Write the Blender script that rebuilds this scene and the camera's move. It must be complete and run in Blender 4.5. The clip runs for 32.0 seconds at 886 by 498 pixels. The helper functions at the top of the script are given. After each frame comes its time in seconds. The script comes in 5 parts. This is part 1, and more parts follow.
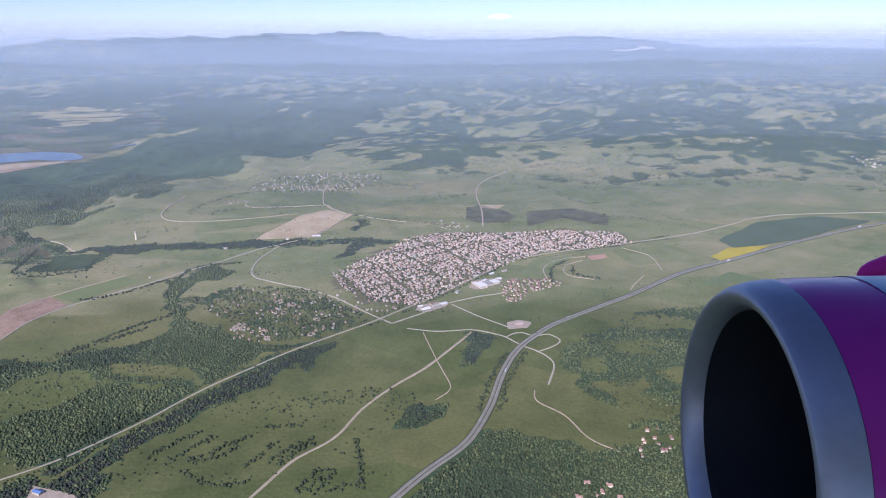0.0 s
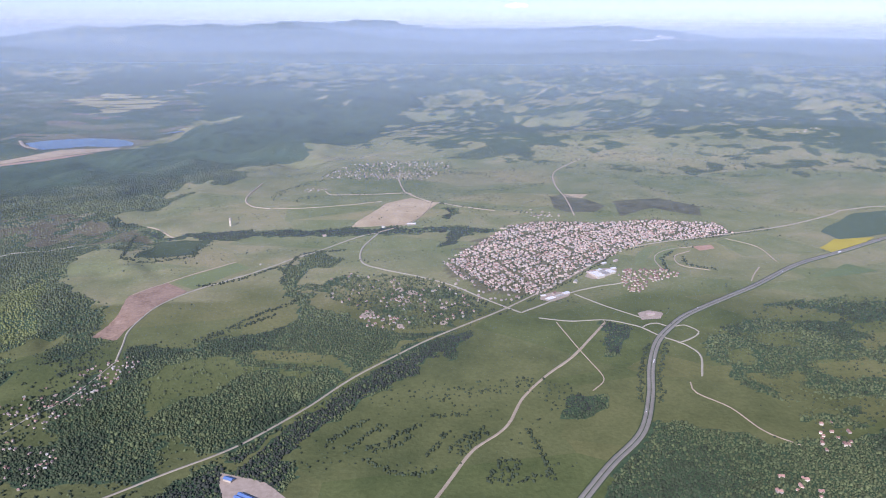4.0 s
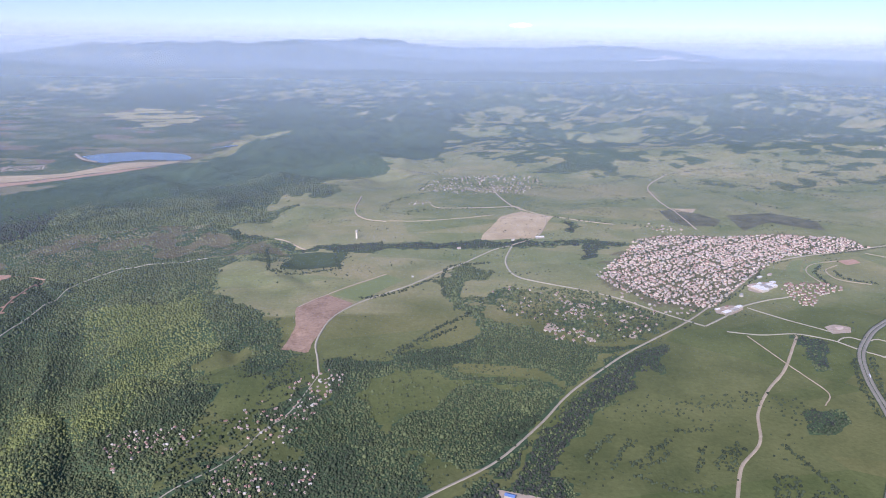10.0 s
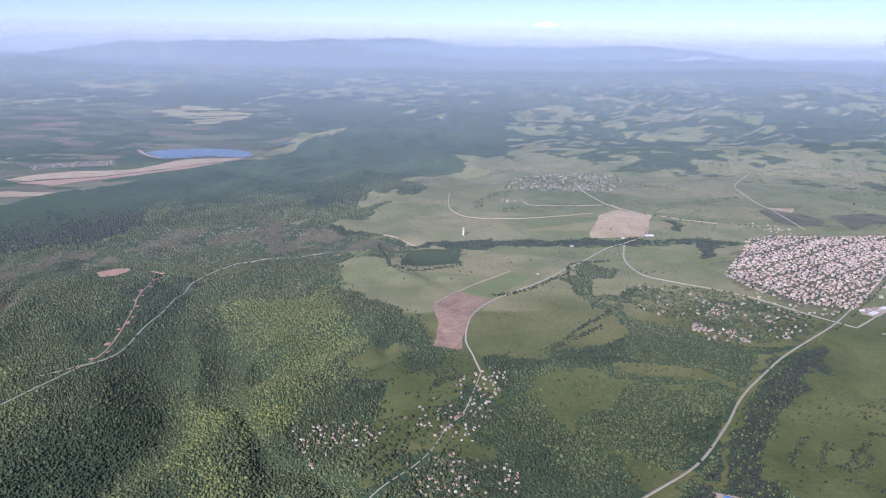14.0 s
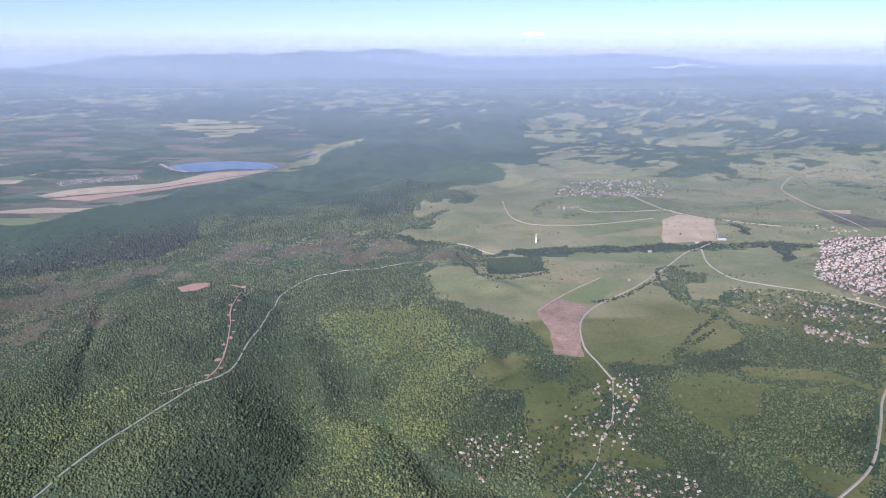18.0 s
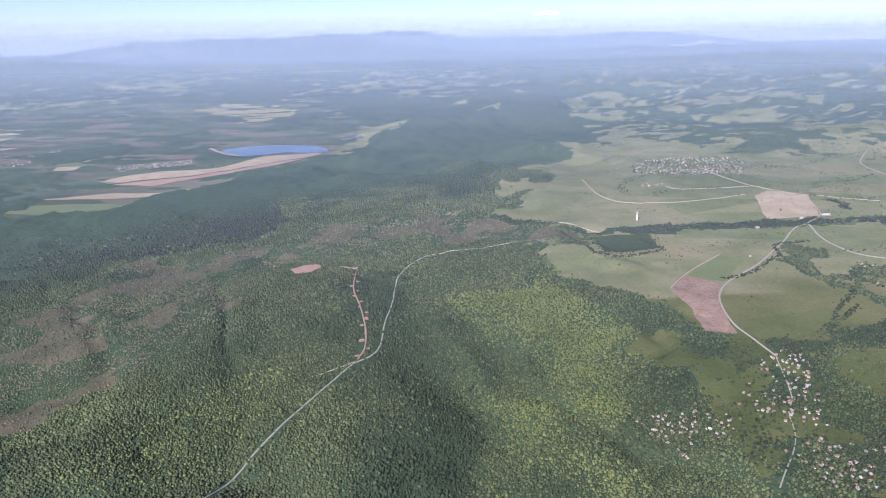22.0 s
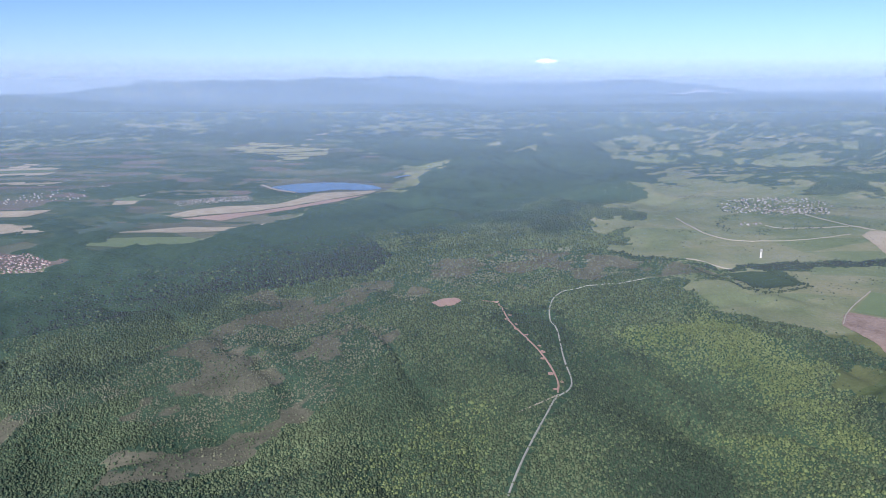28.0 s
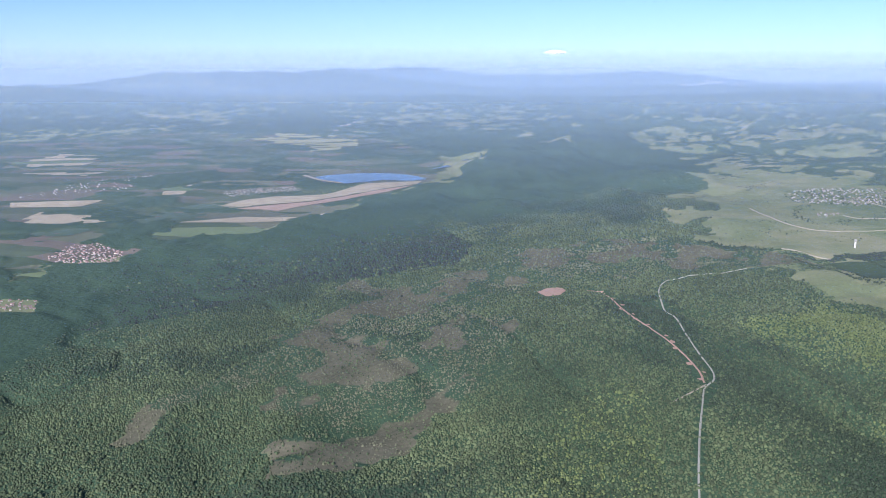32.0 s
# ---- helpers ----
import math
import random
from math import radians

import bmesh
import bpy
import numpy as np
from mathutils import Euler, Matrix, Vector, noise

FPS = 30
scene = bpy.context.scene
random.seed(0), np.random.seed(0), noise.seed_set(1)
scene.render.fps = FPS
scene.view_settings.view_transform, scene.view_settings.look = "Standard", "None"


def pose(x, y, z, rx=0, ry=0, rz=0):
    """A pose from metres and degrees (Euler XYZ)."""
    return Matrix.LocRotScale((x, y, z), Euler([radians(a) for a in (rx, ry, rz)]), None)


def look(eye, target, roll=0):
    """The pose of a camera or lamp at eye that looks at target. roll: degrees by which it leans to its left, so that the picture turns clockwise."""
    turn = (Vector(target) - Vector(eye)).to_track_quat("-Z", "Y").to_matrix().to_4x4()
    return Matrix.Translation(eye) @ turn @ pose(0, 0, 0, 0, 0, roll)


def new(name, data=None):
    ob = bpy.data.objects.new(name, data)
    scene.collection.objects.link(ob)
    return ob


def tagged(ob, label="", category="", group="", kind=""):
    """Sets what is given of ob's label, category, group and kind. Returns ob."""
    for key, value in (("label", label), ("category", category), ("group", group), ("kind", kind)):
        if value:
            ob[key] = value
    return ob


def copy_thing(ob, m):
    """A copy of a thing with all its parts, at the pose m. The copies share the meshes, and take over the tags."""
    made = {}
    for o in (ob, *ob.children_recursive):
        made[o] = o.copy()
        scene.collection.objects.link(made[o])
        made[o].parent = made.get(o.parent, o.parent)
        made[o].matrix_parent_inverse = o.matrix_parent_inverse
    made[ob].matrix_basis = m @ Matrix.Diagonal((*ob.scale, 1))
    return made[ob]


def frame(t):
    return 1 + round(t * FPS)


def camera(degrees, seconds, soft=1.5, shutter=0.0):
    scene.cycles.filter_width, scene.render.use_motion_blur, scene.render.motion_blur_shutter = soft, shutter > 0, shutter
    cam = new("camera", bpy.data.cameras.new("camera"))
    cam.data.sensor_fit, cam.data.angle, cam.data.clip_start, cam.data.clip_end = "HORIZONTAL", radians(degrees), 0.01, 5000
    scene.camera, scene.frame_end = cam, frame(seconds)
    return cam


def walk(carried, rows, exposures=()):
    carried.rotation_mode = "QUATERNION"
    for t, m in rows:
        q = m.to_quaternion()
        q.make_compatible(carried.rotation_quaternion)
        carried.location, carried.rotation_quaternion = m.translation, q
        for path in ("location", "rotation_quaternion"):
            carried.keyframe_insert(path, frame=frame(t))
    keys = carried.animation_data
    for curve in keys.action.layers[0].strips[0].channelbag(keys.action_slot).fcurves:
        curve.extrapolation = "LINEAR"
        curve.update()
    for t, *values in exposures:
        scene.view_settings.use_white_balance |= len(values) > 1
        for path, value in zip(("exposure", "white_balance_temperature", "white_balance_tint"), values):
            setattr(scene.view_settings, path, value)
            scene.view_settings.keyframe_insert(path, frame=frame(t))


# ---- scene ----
cam = camera(63.5, 32.0, 1.0)
METRES, EYE, TILT, LEAN, TURN = 300.0, 88.0, -16.5, 0.0, 0.0
ROWS = [
    (0.0, 0.0, 0.0, 0.0, 0.0, 0.0, -0.0),
    (0.5, -0.0152, 0.0008, 0.0003, -0.09, -0.14, -0.03),
    (1.0, -0.0321, 0.0014, -0.0014, -0.01, 0.32, -0.11),
    (1.5, -0.048, 0.0024, -0.0019, 0.02, 0.35, -0.01),
    (2.0, -0.0637, 0.0039, -0.0006, -0.07, 0.21, -0.39),
    (2.5, -0.08, 0.0043, -0.0024, 0.0, -0.01, -0.44),
    (3.0, -0.0951, 0.0056, -0.0026, 0.14, -0.09, -0.02),
    (3.5, -0.111, 0.0073, -0.0025, 0.38, -0.65, -0.26),
    (5.5, -0.1735, 0.0124, -0.0041, 1.05, -0.9, -0.47),
    (6.0, -0.1904, 0.0149, -0.0072, 0.92, -1.02, -0.72),
    (6.5, -0.2067, 0.0153, -0.0061, 1.52, -1.49, -0.91),
    (7.0, -0.2222, 0.0156, -0.0078, 0.04, -0.51, -0.37),
    (7.5, -0.2391, 0.0165, -0.0083, -0.01, -0.79, 0.13),
    (8.0, -0.2564, 0.017, -0.0107, -0.28, -0.72, -0.18),
    (8.5, -0.2714, 0.0187, -0.0081, -0.23, -0.59, -0.55),
    (9.0, -0.2882, 0.0189, -0.0113, -0.26, -0.08, -0.38),
    (9.5, -0.3022, 0.0212, -0.009, 0.58, -0.49, -1.03),
    (10.0, -0.318, 0.0217, -0.0113, 0.2, 0.65, -0.76),
    (10.5, -0.3345, 0.0225, -0.0118, 0.21, 0.37, -0.6),
    (11.0, -0.35, 0.0233, -0.0126, 0.51, -0.29, -0.7),
    (11.5, -0.3659, 0.0247, -0.0134, 0.46, 0.07, -0.8),
    (12.0, -0.3803, 0.026, -0.0128, 0.64, 0.17, -0.58),
    (12.5, -0.3973, 0.0265, -0.0143, 0.45, 1.08, -0.48),
    (13.0, -0.4108, 0.0282, -0.0146, 0.83, 0.12, -0.65),
    (13.5, -0.4273, 0.029, -0.0149, 0.71, 0.44, -0.74),
    (14.0, -0.4447, 0.0298, -0.0168, 1.58, 0.6, -1.32),
    (14.5, -0.459, 0.0301, -0.017, 0.77, 0.65, -0.23),
    (16.5, -0.5202, 0.0339, -0.0181, 0.8, -0.59, 0.16),
    (17.0, -0.5352, 0.0349, -0.0194, 0.54, -0.41, 0.13),
    (17.5, -0.5511, 0.0353, -0.0193, 0.07, 0.52, -0.34),
    (18.0, -0.5656, 0.0361, -0.0199, 0.5, 1.4, -0.18),
    (18.5, -0.5809, 0.0373, -0.0191, 0.5, 1.54, -0.01),
    (19.0, -0.5982, 0.0378, -0.0206, 0.72, 0.11, 0.33),
    (19.5, -0.6135, 0.0387, -0.0217, 0.64, -0.71, 0.75),
    (20.0, -0.629, 0.0396, -0.0236, 1.09, -0.78, -0.02),
    (20.5, -0.6435, 0.0409, -0.0224, 0.86, 0.38, 1.56),
    (21.0, -0.6586, 0.042, -0.0222, 1.13, 0.13, 0.17),
    (21.5, -0.6755, 0.0418, -0.0253, 0.84, 0.37, 0.72),
    (22.0, -0.6899, 0.0423, -0.0242, 1.3, 0.05, 0.55),
    (22.5, -0.7057, 0.0438, -0.0261, 1.3, 0.16, 0.82),
    (23.0, -0.7214, 0.0443, -0.0273, 1.19, 0.59, 0.76),
    (23.5, -0.7366, 0.0455, -0.0274, 1.61, -0.24, 0.47),
    (24.0, -0.751, 0.0467, -0.0274, 1.94, -0.83, 0.28),
    (24.5, -0.7662, 0.0473, -0.0281, 1.54, -0.42, 0.72),
    (25.0, -0.7806, 0.0484, -0.0265, 1.87, 0.22, 0.88),
    (25.5, -0.7972, 0.0478, -0.0298, 0.65, 2.4, 0.4),
    (27.5, -0.8578, 0.0512, -0.0324, 0.26, 3.45, -0.03),
    (28.0, -0.8739, 0.052, -0.0346, 0.38, 3.48, -0.08),
    (28.5, -0.8877, 0.0537, -0.0334, 0.67, 3.16, -0.05),
    (29.0, -0.9039, 0.0541, -0.0348, 0.57, 3.31, -0.08),
    (29.5, -0.9185, 0.0549, -0.0356, 0.39, 3.41, 0.12),
    (30.0, -0.9341, 0.0558, -0.0365, 0.45, 2.92, 0.02),
    (30.5, -0.9485, 0.057, -0.0362, 0.61, 2.3, -0.14),
    (31.0, -0.9638, 0.0578, -0.037, 1.04, 1.89, -0.11),
    (31.5, -0.9785, 0.0586, -0.0372, 1.12, 2.15, -0.16),
    (32.0, -0.9941, 0.059, -0.0377, 0.58, 2.84, -0.18),
]
walk(cam, [(t, pose(0, 0, EYE, TILT, LEAN, TURN) @ pose(METRES * x, METRES * y, METRES * z, 90 + pitch, roll, yaw)) for t, x, y, z, yaw, pitch, roll in ROWS], [(t, e, k, g) for t, e, k, g in ((0, 0.52, 5530, 33), (3, 0.52, 5530, 33), (5.5, 0.74, 5550, 33), (8.5, 0.78, 5550, 33), (10, 0.6, 5550, 33), (13, 0.60, 5530, 33), (14.2, 0.56, 5530, 33), (17, 0.68, 5550, 33), (19, 0.58, 5530, 33), (20, 0.74, 5530, 33), (21, 0.70, 5530, 33), (23, 0.70, 5610, 32), (24.2, 0.82, 5610, 32), (25.4, 0.80, 5530, 30), (27.5, 0.48, 5200, 24), (29, 0.48, 5200, 24), (32, 0.60, 5230, 24))])

# The land is a model at about 1 : 8.5, so that the horizon lies inside the lens's reach.
# ---- world and sun ----
SUN_AZ, SUN_EL = radians(203), radians(33)      # clockwise from +y (ahead), above the horizon
world = bpy.data.worlds.new("sky")
scene.world = world
world.use_nodes = True
wn = world.node_tree.nodes
sky = wn.new("ShaderNodeTexSky")
sky.sky_type, sky.sun_disc = "NISHITA", False
sky.sun_elevation, sky.sun_rotation = SUN_EL, SUN_AZ
sky.altitude, sky.air_density, sky.dust_density, sky.ozone_density = 2500, 1.0, 0.9, 3.0
wn["Background"].inputs["Strength"].default_value = 0.082
world.node_tree.links.new(sky.outputs["Color"], wn["Background"].inputs["Color"])
sun = new("sun", bpy.data.lights.new("sun", "SUN"))
sun.data.energy, sun.data.angle, sun.data.color = 3.5, radians(0.6), (1.0, 0.94, 0.84)
sun_dir = Vector((math.sin(SUN_AZ) * math.cos(SUN_EL), math.cos(SUN_AZ) * math.cos(SUN_EL), math.sin(SUN_EL)))
sun.matrix_world = look(sun_dir * 400, (0, 0, 0))

# ---- materials ----


def nodes_of(name):
    m = bpy.data.materials.new(name)
    m.use_nodes = True
    t = m.node_tree
    return m, t, t.nodes["Principled BSDF"]


def noise_node(t, scale, detail=4.0, rough=0.55, coords="Object"):
    tc = t.nodes.new("ShaderNodeTexCoord")
    n = t.nodes.new("ShaderNodeTexNoise")
    n.inputs["Scale"].default_value, n.inputs["Detail"].default_value = scale, detail
    n.inputs["Roughness"].default_value = rough
    t.links.new(tc.outputs[coords], n.inputs["Vector"])
    return n.outputs["Fac"]


def ramp(t, fac, stops):
    r = t.nodes.new("ShaderNodeValToRGB")
    while len(r.color_ramp.elements) < len(stops):
        r.color_ramp.elements.new(0.5)
    for e, (p, c) in zip(r.color_ramp.elements, stops):
        e.position, e.color = p, (*c, 1.0) if len(c) == 3 else c
    t.links.new(fac, r.inputs["Fac"])
    return r.outputs["Color"]


def mixed(t, fac, a, b, kind="MIX"):
    m = t.nodes.new("ShaderNodeMix")
    m.data_type, m.blend_type = "RGBA", kind
    for socket, v in ((m.inputs[0], fac), (m.inputs[6], a), (m.inputs[7], b)):
        if isinstance(v, (int, float)):
            socket.default_value = v
        elif isinstance(v, tuple):
            socket.default_value = (*v, 1.0)
        else:
            t.links.new(v, socket)
    return m.outputs[2]


def bump(t, b, height, strength, distance):
    n = t.nodes.new("ShaderNodeBump")
    n.inputs["Strength"].default_value, n.inputs["Distance"].default_value = strength, distance
    t.links.new(height, n.inputs["Height"])
    t.links.new(n.outputs["Normal"], b.inputs["Normal"])


def surface(name, dark, light, scale=1.0, rough=0.85, metal=0.0, fine=9.0, relief=0.0, spread=0.22, island=0.0, per_object=0.0):
    """A rough surface whose colour wanders between dark and light at two scales."""
    m, t, b = nodes_of(name)
    big, small = noise_node(t, scale), noise_node(t, scale * fine, 3.0)
    half = mixed(t, 0.4, big, small)
    col = ramp(t, half, [(0.5 - spread, dark), (0.5 + spread, light)])
    if island:
        g = t.nodes.new("ShaderNodeNewGeometry")
        tone = ramp(t, g.outputs["Random Per Island"], [(0.0, (1 - island,) * 3), (1.0, (1 + island, 1 + island, 1 + 0.6 * island))])
        col = mixed(t, 1.0, col, tone, "MULTIPLY")
    if per_object:
        g = t.nodes.new("ShaderNodeObjectInfo")
        tone = ramp(t, g.outputs["Random"], [(0.0, (1 - per_object,) * 3), (1.0, (1 + per_object,) * 3)])
        col = mixed(t, 1.0, col, tone, "MULTIPLY")
    t.links.new(col, b.inputs["Base Color"])
    b.inputs["Roughness"].default_value, b.inputs["Metallic"].default_value = rough, metal
    b.inputs["Specular IOR Level"].default_value = 0.25
    if relief:
        bump(t, b, small, 0.6, relief)
    return m


ASPHALT = surface("asphalt", (0.235, 0.222, 0.165), (0.33, 0.312, 0.24), 0.4)
DIRT = surface("pale_dirt", (0.36, 0.29, 0.18), (0.54, 0.455, 0.31), 0.5)
LANE = surface("side_road", (0.345, 0.315, 0.215), (0.51, 0.47, 0.335), 0.5)
BALLAST = surface("rail_ballast", (0.31, 0.275, 0.185), (0.47, 0.42, 0.295), 0.5)
VERGE = surface("grass_verge", (0.05, 0.075, 0.03), (0.09, 0.12, 0.05), 0.4)
PLOUGHED = surface("ploughed_soil", (0.25, 0.165, 0.10), (0.46, 0.325, 0.215), 0.22, fine=4, spread=0.18)
TAN = surface("stubble", (0.42, 0.325, 0.18), (0.60, 0.485, 0.29), 0.10, fine=9, spread=0.16)
CROP = surface("green_crop", (0.17, 0.21, 0.075), (0.23, 0.268, 0.105), 0.08)
DARK_CROP = surface("dark_green_crop", (0.085, 0.125, 0.065), (0.115, 0.155, 0.082), 0.06)
PALE_CROP = surface("pale_green_crop", (0.13, 0.18, 0.07), (0.18, 0.23, 0.09), 0.06)
RAPE = surface("flowering_rape", (0.42, 0.34, 0.03), (0.58, 0.48, 0.06), 0.1)
TERRACE = surface("terraced_grass", (0.165, 0.205, 0.075), (0.245, 0.275, 0.115), 0.25, fine=5)
DARK_SCRUB = surface("dark_scrub", (0.078, 0.086, 0.044), (0.170, 0.165, 0.090), 0.16, fine=7, spread=0.12)
YARD = surface("trodden_yard", (0.34, 0.27, 0.19), (0.55, 0.46, 0.34), 0.9, fine=5)
CHALK = surface("white_quarry_rock", (0.74, 0.72, 0.69), (0.90, 0.89, 0.86), 0.01)
CLAY = surface("orange_clay", (0.42, 0.25, 0.15), (0.55, 0.36, 0.24), 0.3)
LEAF = surface("broadleaf_crown", (0.048, 0.068, 0.034), (0.140, 0.164, 0.074), 0.028, fine=40, spread=0.17, island=0.4)
LEAF_LIGHT = surface("bright_leaf_crown", (0.112, 0.140, 0.046), (0.195, 0.220, 0.080), 0.05, fine=30, spread=0.16, island=0.3)
LEAF_DARK = surface("dark_leaf_crown", (0.036, 0.052, 0.030), (0.070, 0.090, 0.048), 0.05, fine=30, spread=0.16, island=0.35)
LEAF_GREY = surface("grey_green_scrub", (0.104, 0.112, 0.056), (0.190, 0.182, 0.104), 0.06, fine=30, spread=0.16, island=0.35)
LEAF_PINE = surface("dark_conifer_crown", (0.034, 0.041, 0.034), (0.056, 0.064, 0.050), 0.05, fine=30, spread=0.16, island=0.25)
ROOF = [surface("clay_tile_roof", (0.28, 0.165, 0.125), (0.44, 0.275, 0.215), 1.5, per_object=0.25, island=0.2),
        surface("faded_tile_roof", (0.36, 0.27, 0.225), (0.56, 0.445, 0.38), 1.5, per_object=0.25, island=0.2),
        surface("grey_sheet_roof", (0.36, 0.345, 0.30), (0.54, 0.52, 0.46), 1.5, per_object=0.25, island=0.2)]
PLASTER = surface("pale_plaster", (0.46, 0.41, 0.33), (0.70, 0.64, 0.53), 1.0, per_object=0.35, island=0.4)
WHITE = surface("white_sheet", (0.73, 0.72, 0.66), (0.86, 0.85, 0.79), 0.6, rough=0.5)
BLUE_SHEET = surface("blue_sheet_roof", (0.10, 0.18, 0.36), (0.17, 0.27, 0.48), 0.6, rough=0.5)
DARK_GLASS = surface("window_glass", (0.03, 0.035, 0.04), (0.06, 0.065, 0.07), 1.0, rough=0.15)
RED_PAINT = surface("red_paint", (0.45, 0.04, 0.03), (0.55, 0.07, 0.05), 1.0, rough=0.4)
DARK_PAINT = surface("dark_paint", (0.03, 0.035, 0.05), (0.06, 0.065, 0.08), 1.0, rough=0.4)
RUBBER = surface("rubber", (0.02, 0.02, 0.02), (0.035, 0.035, 0.035), 2.0)

# ---- the lie of the land ----
_perm = np.random.RandomState(7).permutation(4096)


def vnoise(x, y):
    """Smooth value noise, 0 to 1, on arrays."""
    xi, yi = np.floor(x).astype(int), np.floor(y).astype(int)
    fx, fy = x - xi, y - yi
    fx, fy = fx * fx * (3 - 2 * fx), fy * fy * (3 - 2 * fy)

    def r(i, j):
        return _perm[(_perm[i & 4095] + j) & 4095] / 4095.0
    a, b = r(xi, yi), r(xi + 1, yi)
    c, d = r(xi, yi + 1), r(xi + 1, yi + 1)
    return (a + (b - a) * fx) * (1 - fy) + (c + (d - c) * fx) * fy


def fbm(x, y, octaves=4):
    x, y = np.asarray(x, float), np.asarray(y, float)
    s, a, n = 0.0, 0.5, 0.0
    for k in range(octaves):
        s, n = s + a * vnoise(x * 2 ** k + 17.3 * k, y * 2 ** k - 9.1 * k), n + a
        a *= 0.5
    return s / n


def step(t):
    t = np.clip(t, 0, 1)
    return t * t * (3 - 2 * t)


def hump(x, y, cx, cy, sx, sy):
    return np.exp(-((x - cx) / sx) ** 2 - ((y - cy) / sy) ** 2)


def crest(x, y, line):
    """Height of the nearest place on a ridge line of (x, y, height), and the way to it."""
    best, top = np.full(x.shape, 1e9), np.zeros_like(x)
    for (x0, y0, z0), (x1, y1, z1) in zip(line, line[1:]):
        dx, dy = x1 - x0, y1 - y0
        t = np.clip(((x - x0) * dx + (y - y0) * dy) / (dx * dx + dy * dy), 0, 1)
        d = np.hypot(x - x0 - t * dx, y - y0 - t * dy)
        top = np.where(d < best, z0 + t * (z1 - z0), top)
        best = np.minimum(best, d)
    return top, best


FAR_RANGE = [(-2200, 1500, 35), (-1700, 1800, 42), (-1444, 2050, 40), (-1387, 2159, 39), (-1359, 2203, 47), (-1272, 2327, 62), (-1216, 2397, 73), (-1220, 2479, 67), (-1229, 2688, 68), (-1225, 2800, 75),
             (-1191, 3238, 73), (-1141, 3500, 87), (-1087, 3600, 80), (-965, 3800, 87), (-920, 3867, 95), (-800, 4033, 98), (-749, 4100, 89), (-611, 4267, 102), (-446, 4450, 109)]
PALE_RANGE = [(-446, 4450, 116), (-361, 4490, 93), (-57, 4450, 65), (446, 4450, 72), (778, 4450, 88), (945, 4450, 86), (1112, 4450, 69), (1296, 4402, 60), (1509, 4346, 26), (2148, 4162, 23), (2900, 3600, 20)]
QUARRY_HILL = 30
NEAR_RIDGE = [(-1600, 1650, 6), (-1094, 1750, 3), (-845, 1750, 16), (-776, 1750, 20), (-545, 1770, 18), (-491, 1790, 25), (-426, 1830, 15), (-241, 1850, 20), (-171, 1850, 12), (-30, 1850, 18),
              (111, 1850, 14), (250, 1850, 20), (389, 1850, 21), (526, 1850, 32), (609, 1850, 33), (665, 1850, 24), (733, 1850, 27), (803, 1850, 23), (887, 1830, 9), (1400, 1700, 12), (2200, 1300, 12)]


CREEKS = [([(-223, 214), (-217, 190), (-209, 172), (-203, 160), (-201, 146), (-207, 130), (-213, 116)], 5.5, 11), ([(-214, 222), (-203, 198), (-196, 183), (-196, 170), (-200, 158), (-201, 146)], 4.0, 9),
          ([(-195, 170), (-186, 179), (-178, 184), (-167, 196)], 3.6, 8), ([(-247, 138), (-240, 124), (-232, 110)], 3.2, 8), ([(-170, 172), (-161, 184), (-154, 190)], 2.2, 7),
          ([(-290, 200), (-300, 172), (-306, 145), (-300, 110)], 1.6, 18), ([(-330, 235), (-345, 200), (-352, 165), (-350, 120)], 2.6, 14), ([(-262, 170), (-278, 150), (-284, 115)], 2.0, 10)]


def valleys(x, y):
    """Depth of the stream valleys that fold the western forest."""
    out = np.zeros_like(x)
    for line, deep, wide in CREEKS:
        share, d = crest(x, y, [(a, b, k / (len(line) - 1)) for k, (a, b) in enumerate(line)])
        out = np.maximum(out, deep * (0.25 + 0.75 * step(share * 2.5)) * np.exp(-(d / wide) ** 2))
    return out


def gully(x, y):
    """Narrow stream cuts in the forest, 0 to 1."""
    n = fbm((x + 0.5 * y) / 46, (y - 0.5 * x) / 74 + 6, 3) - 0.5
    return np.exp(-(n / 0.045) ** 2) * step((-128 - x) / 30) * step((y - 70) / 30) * step((330 - y) / 60)


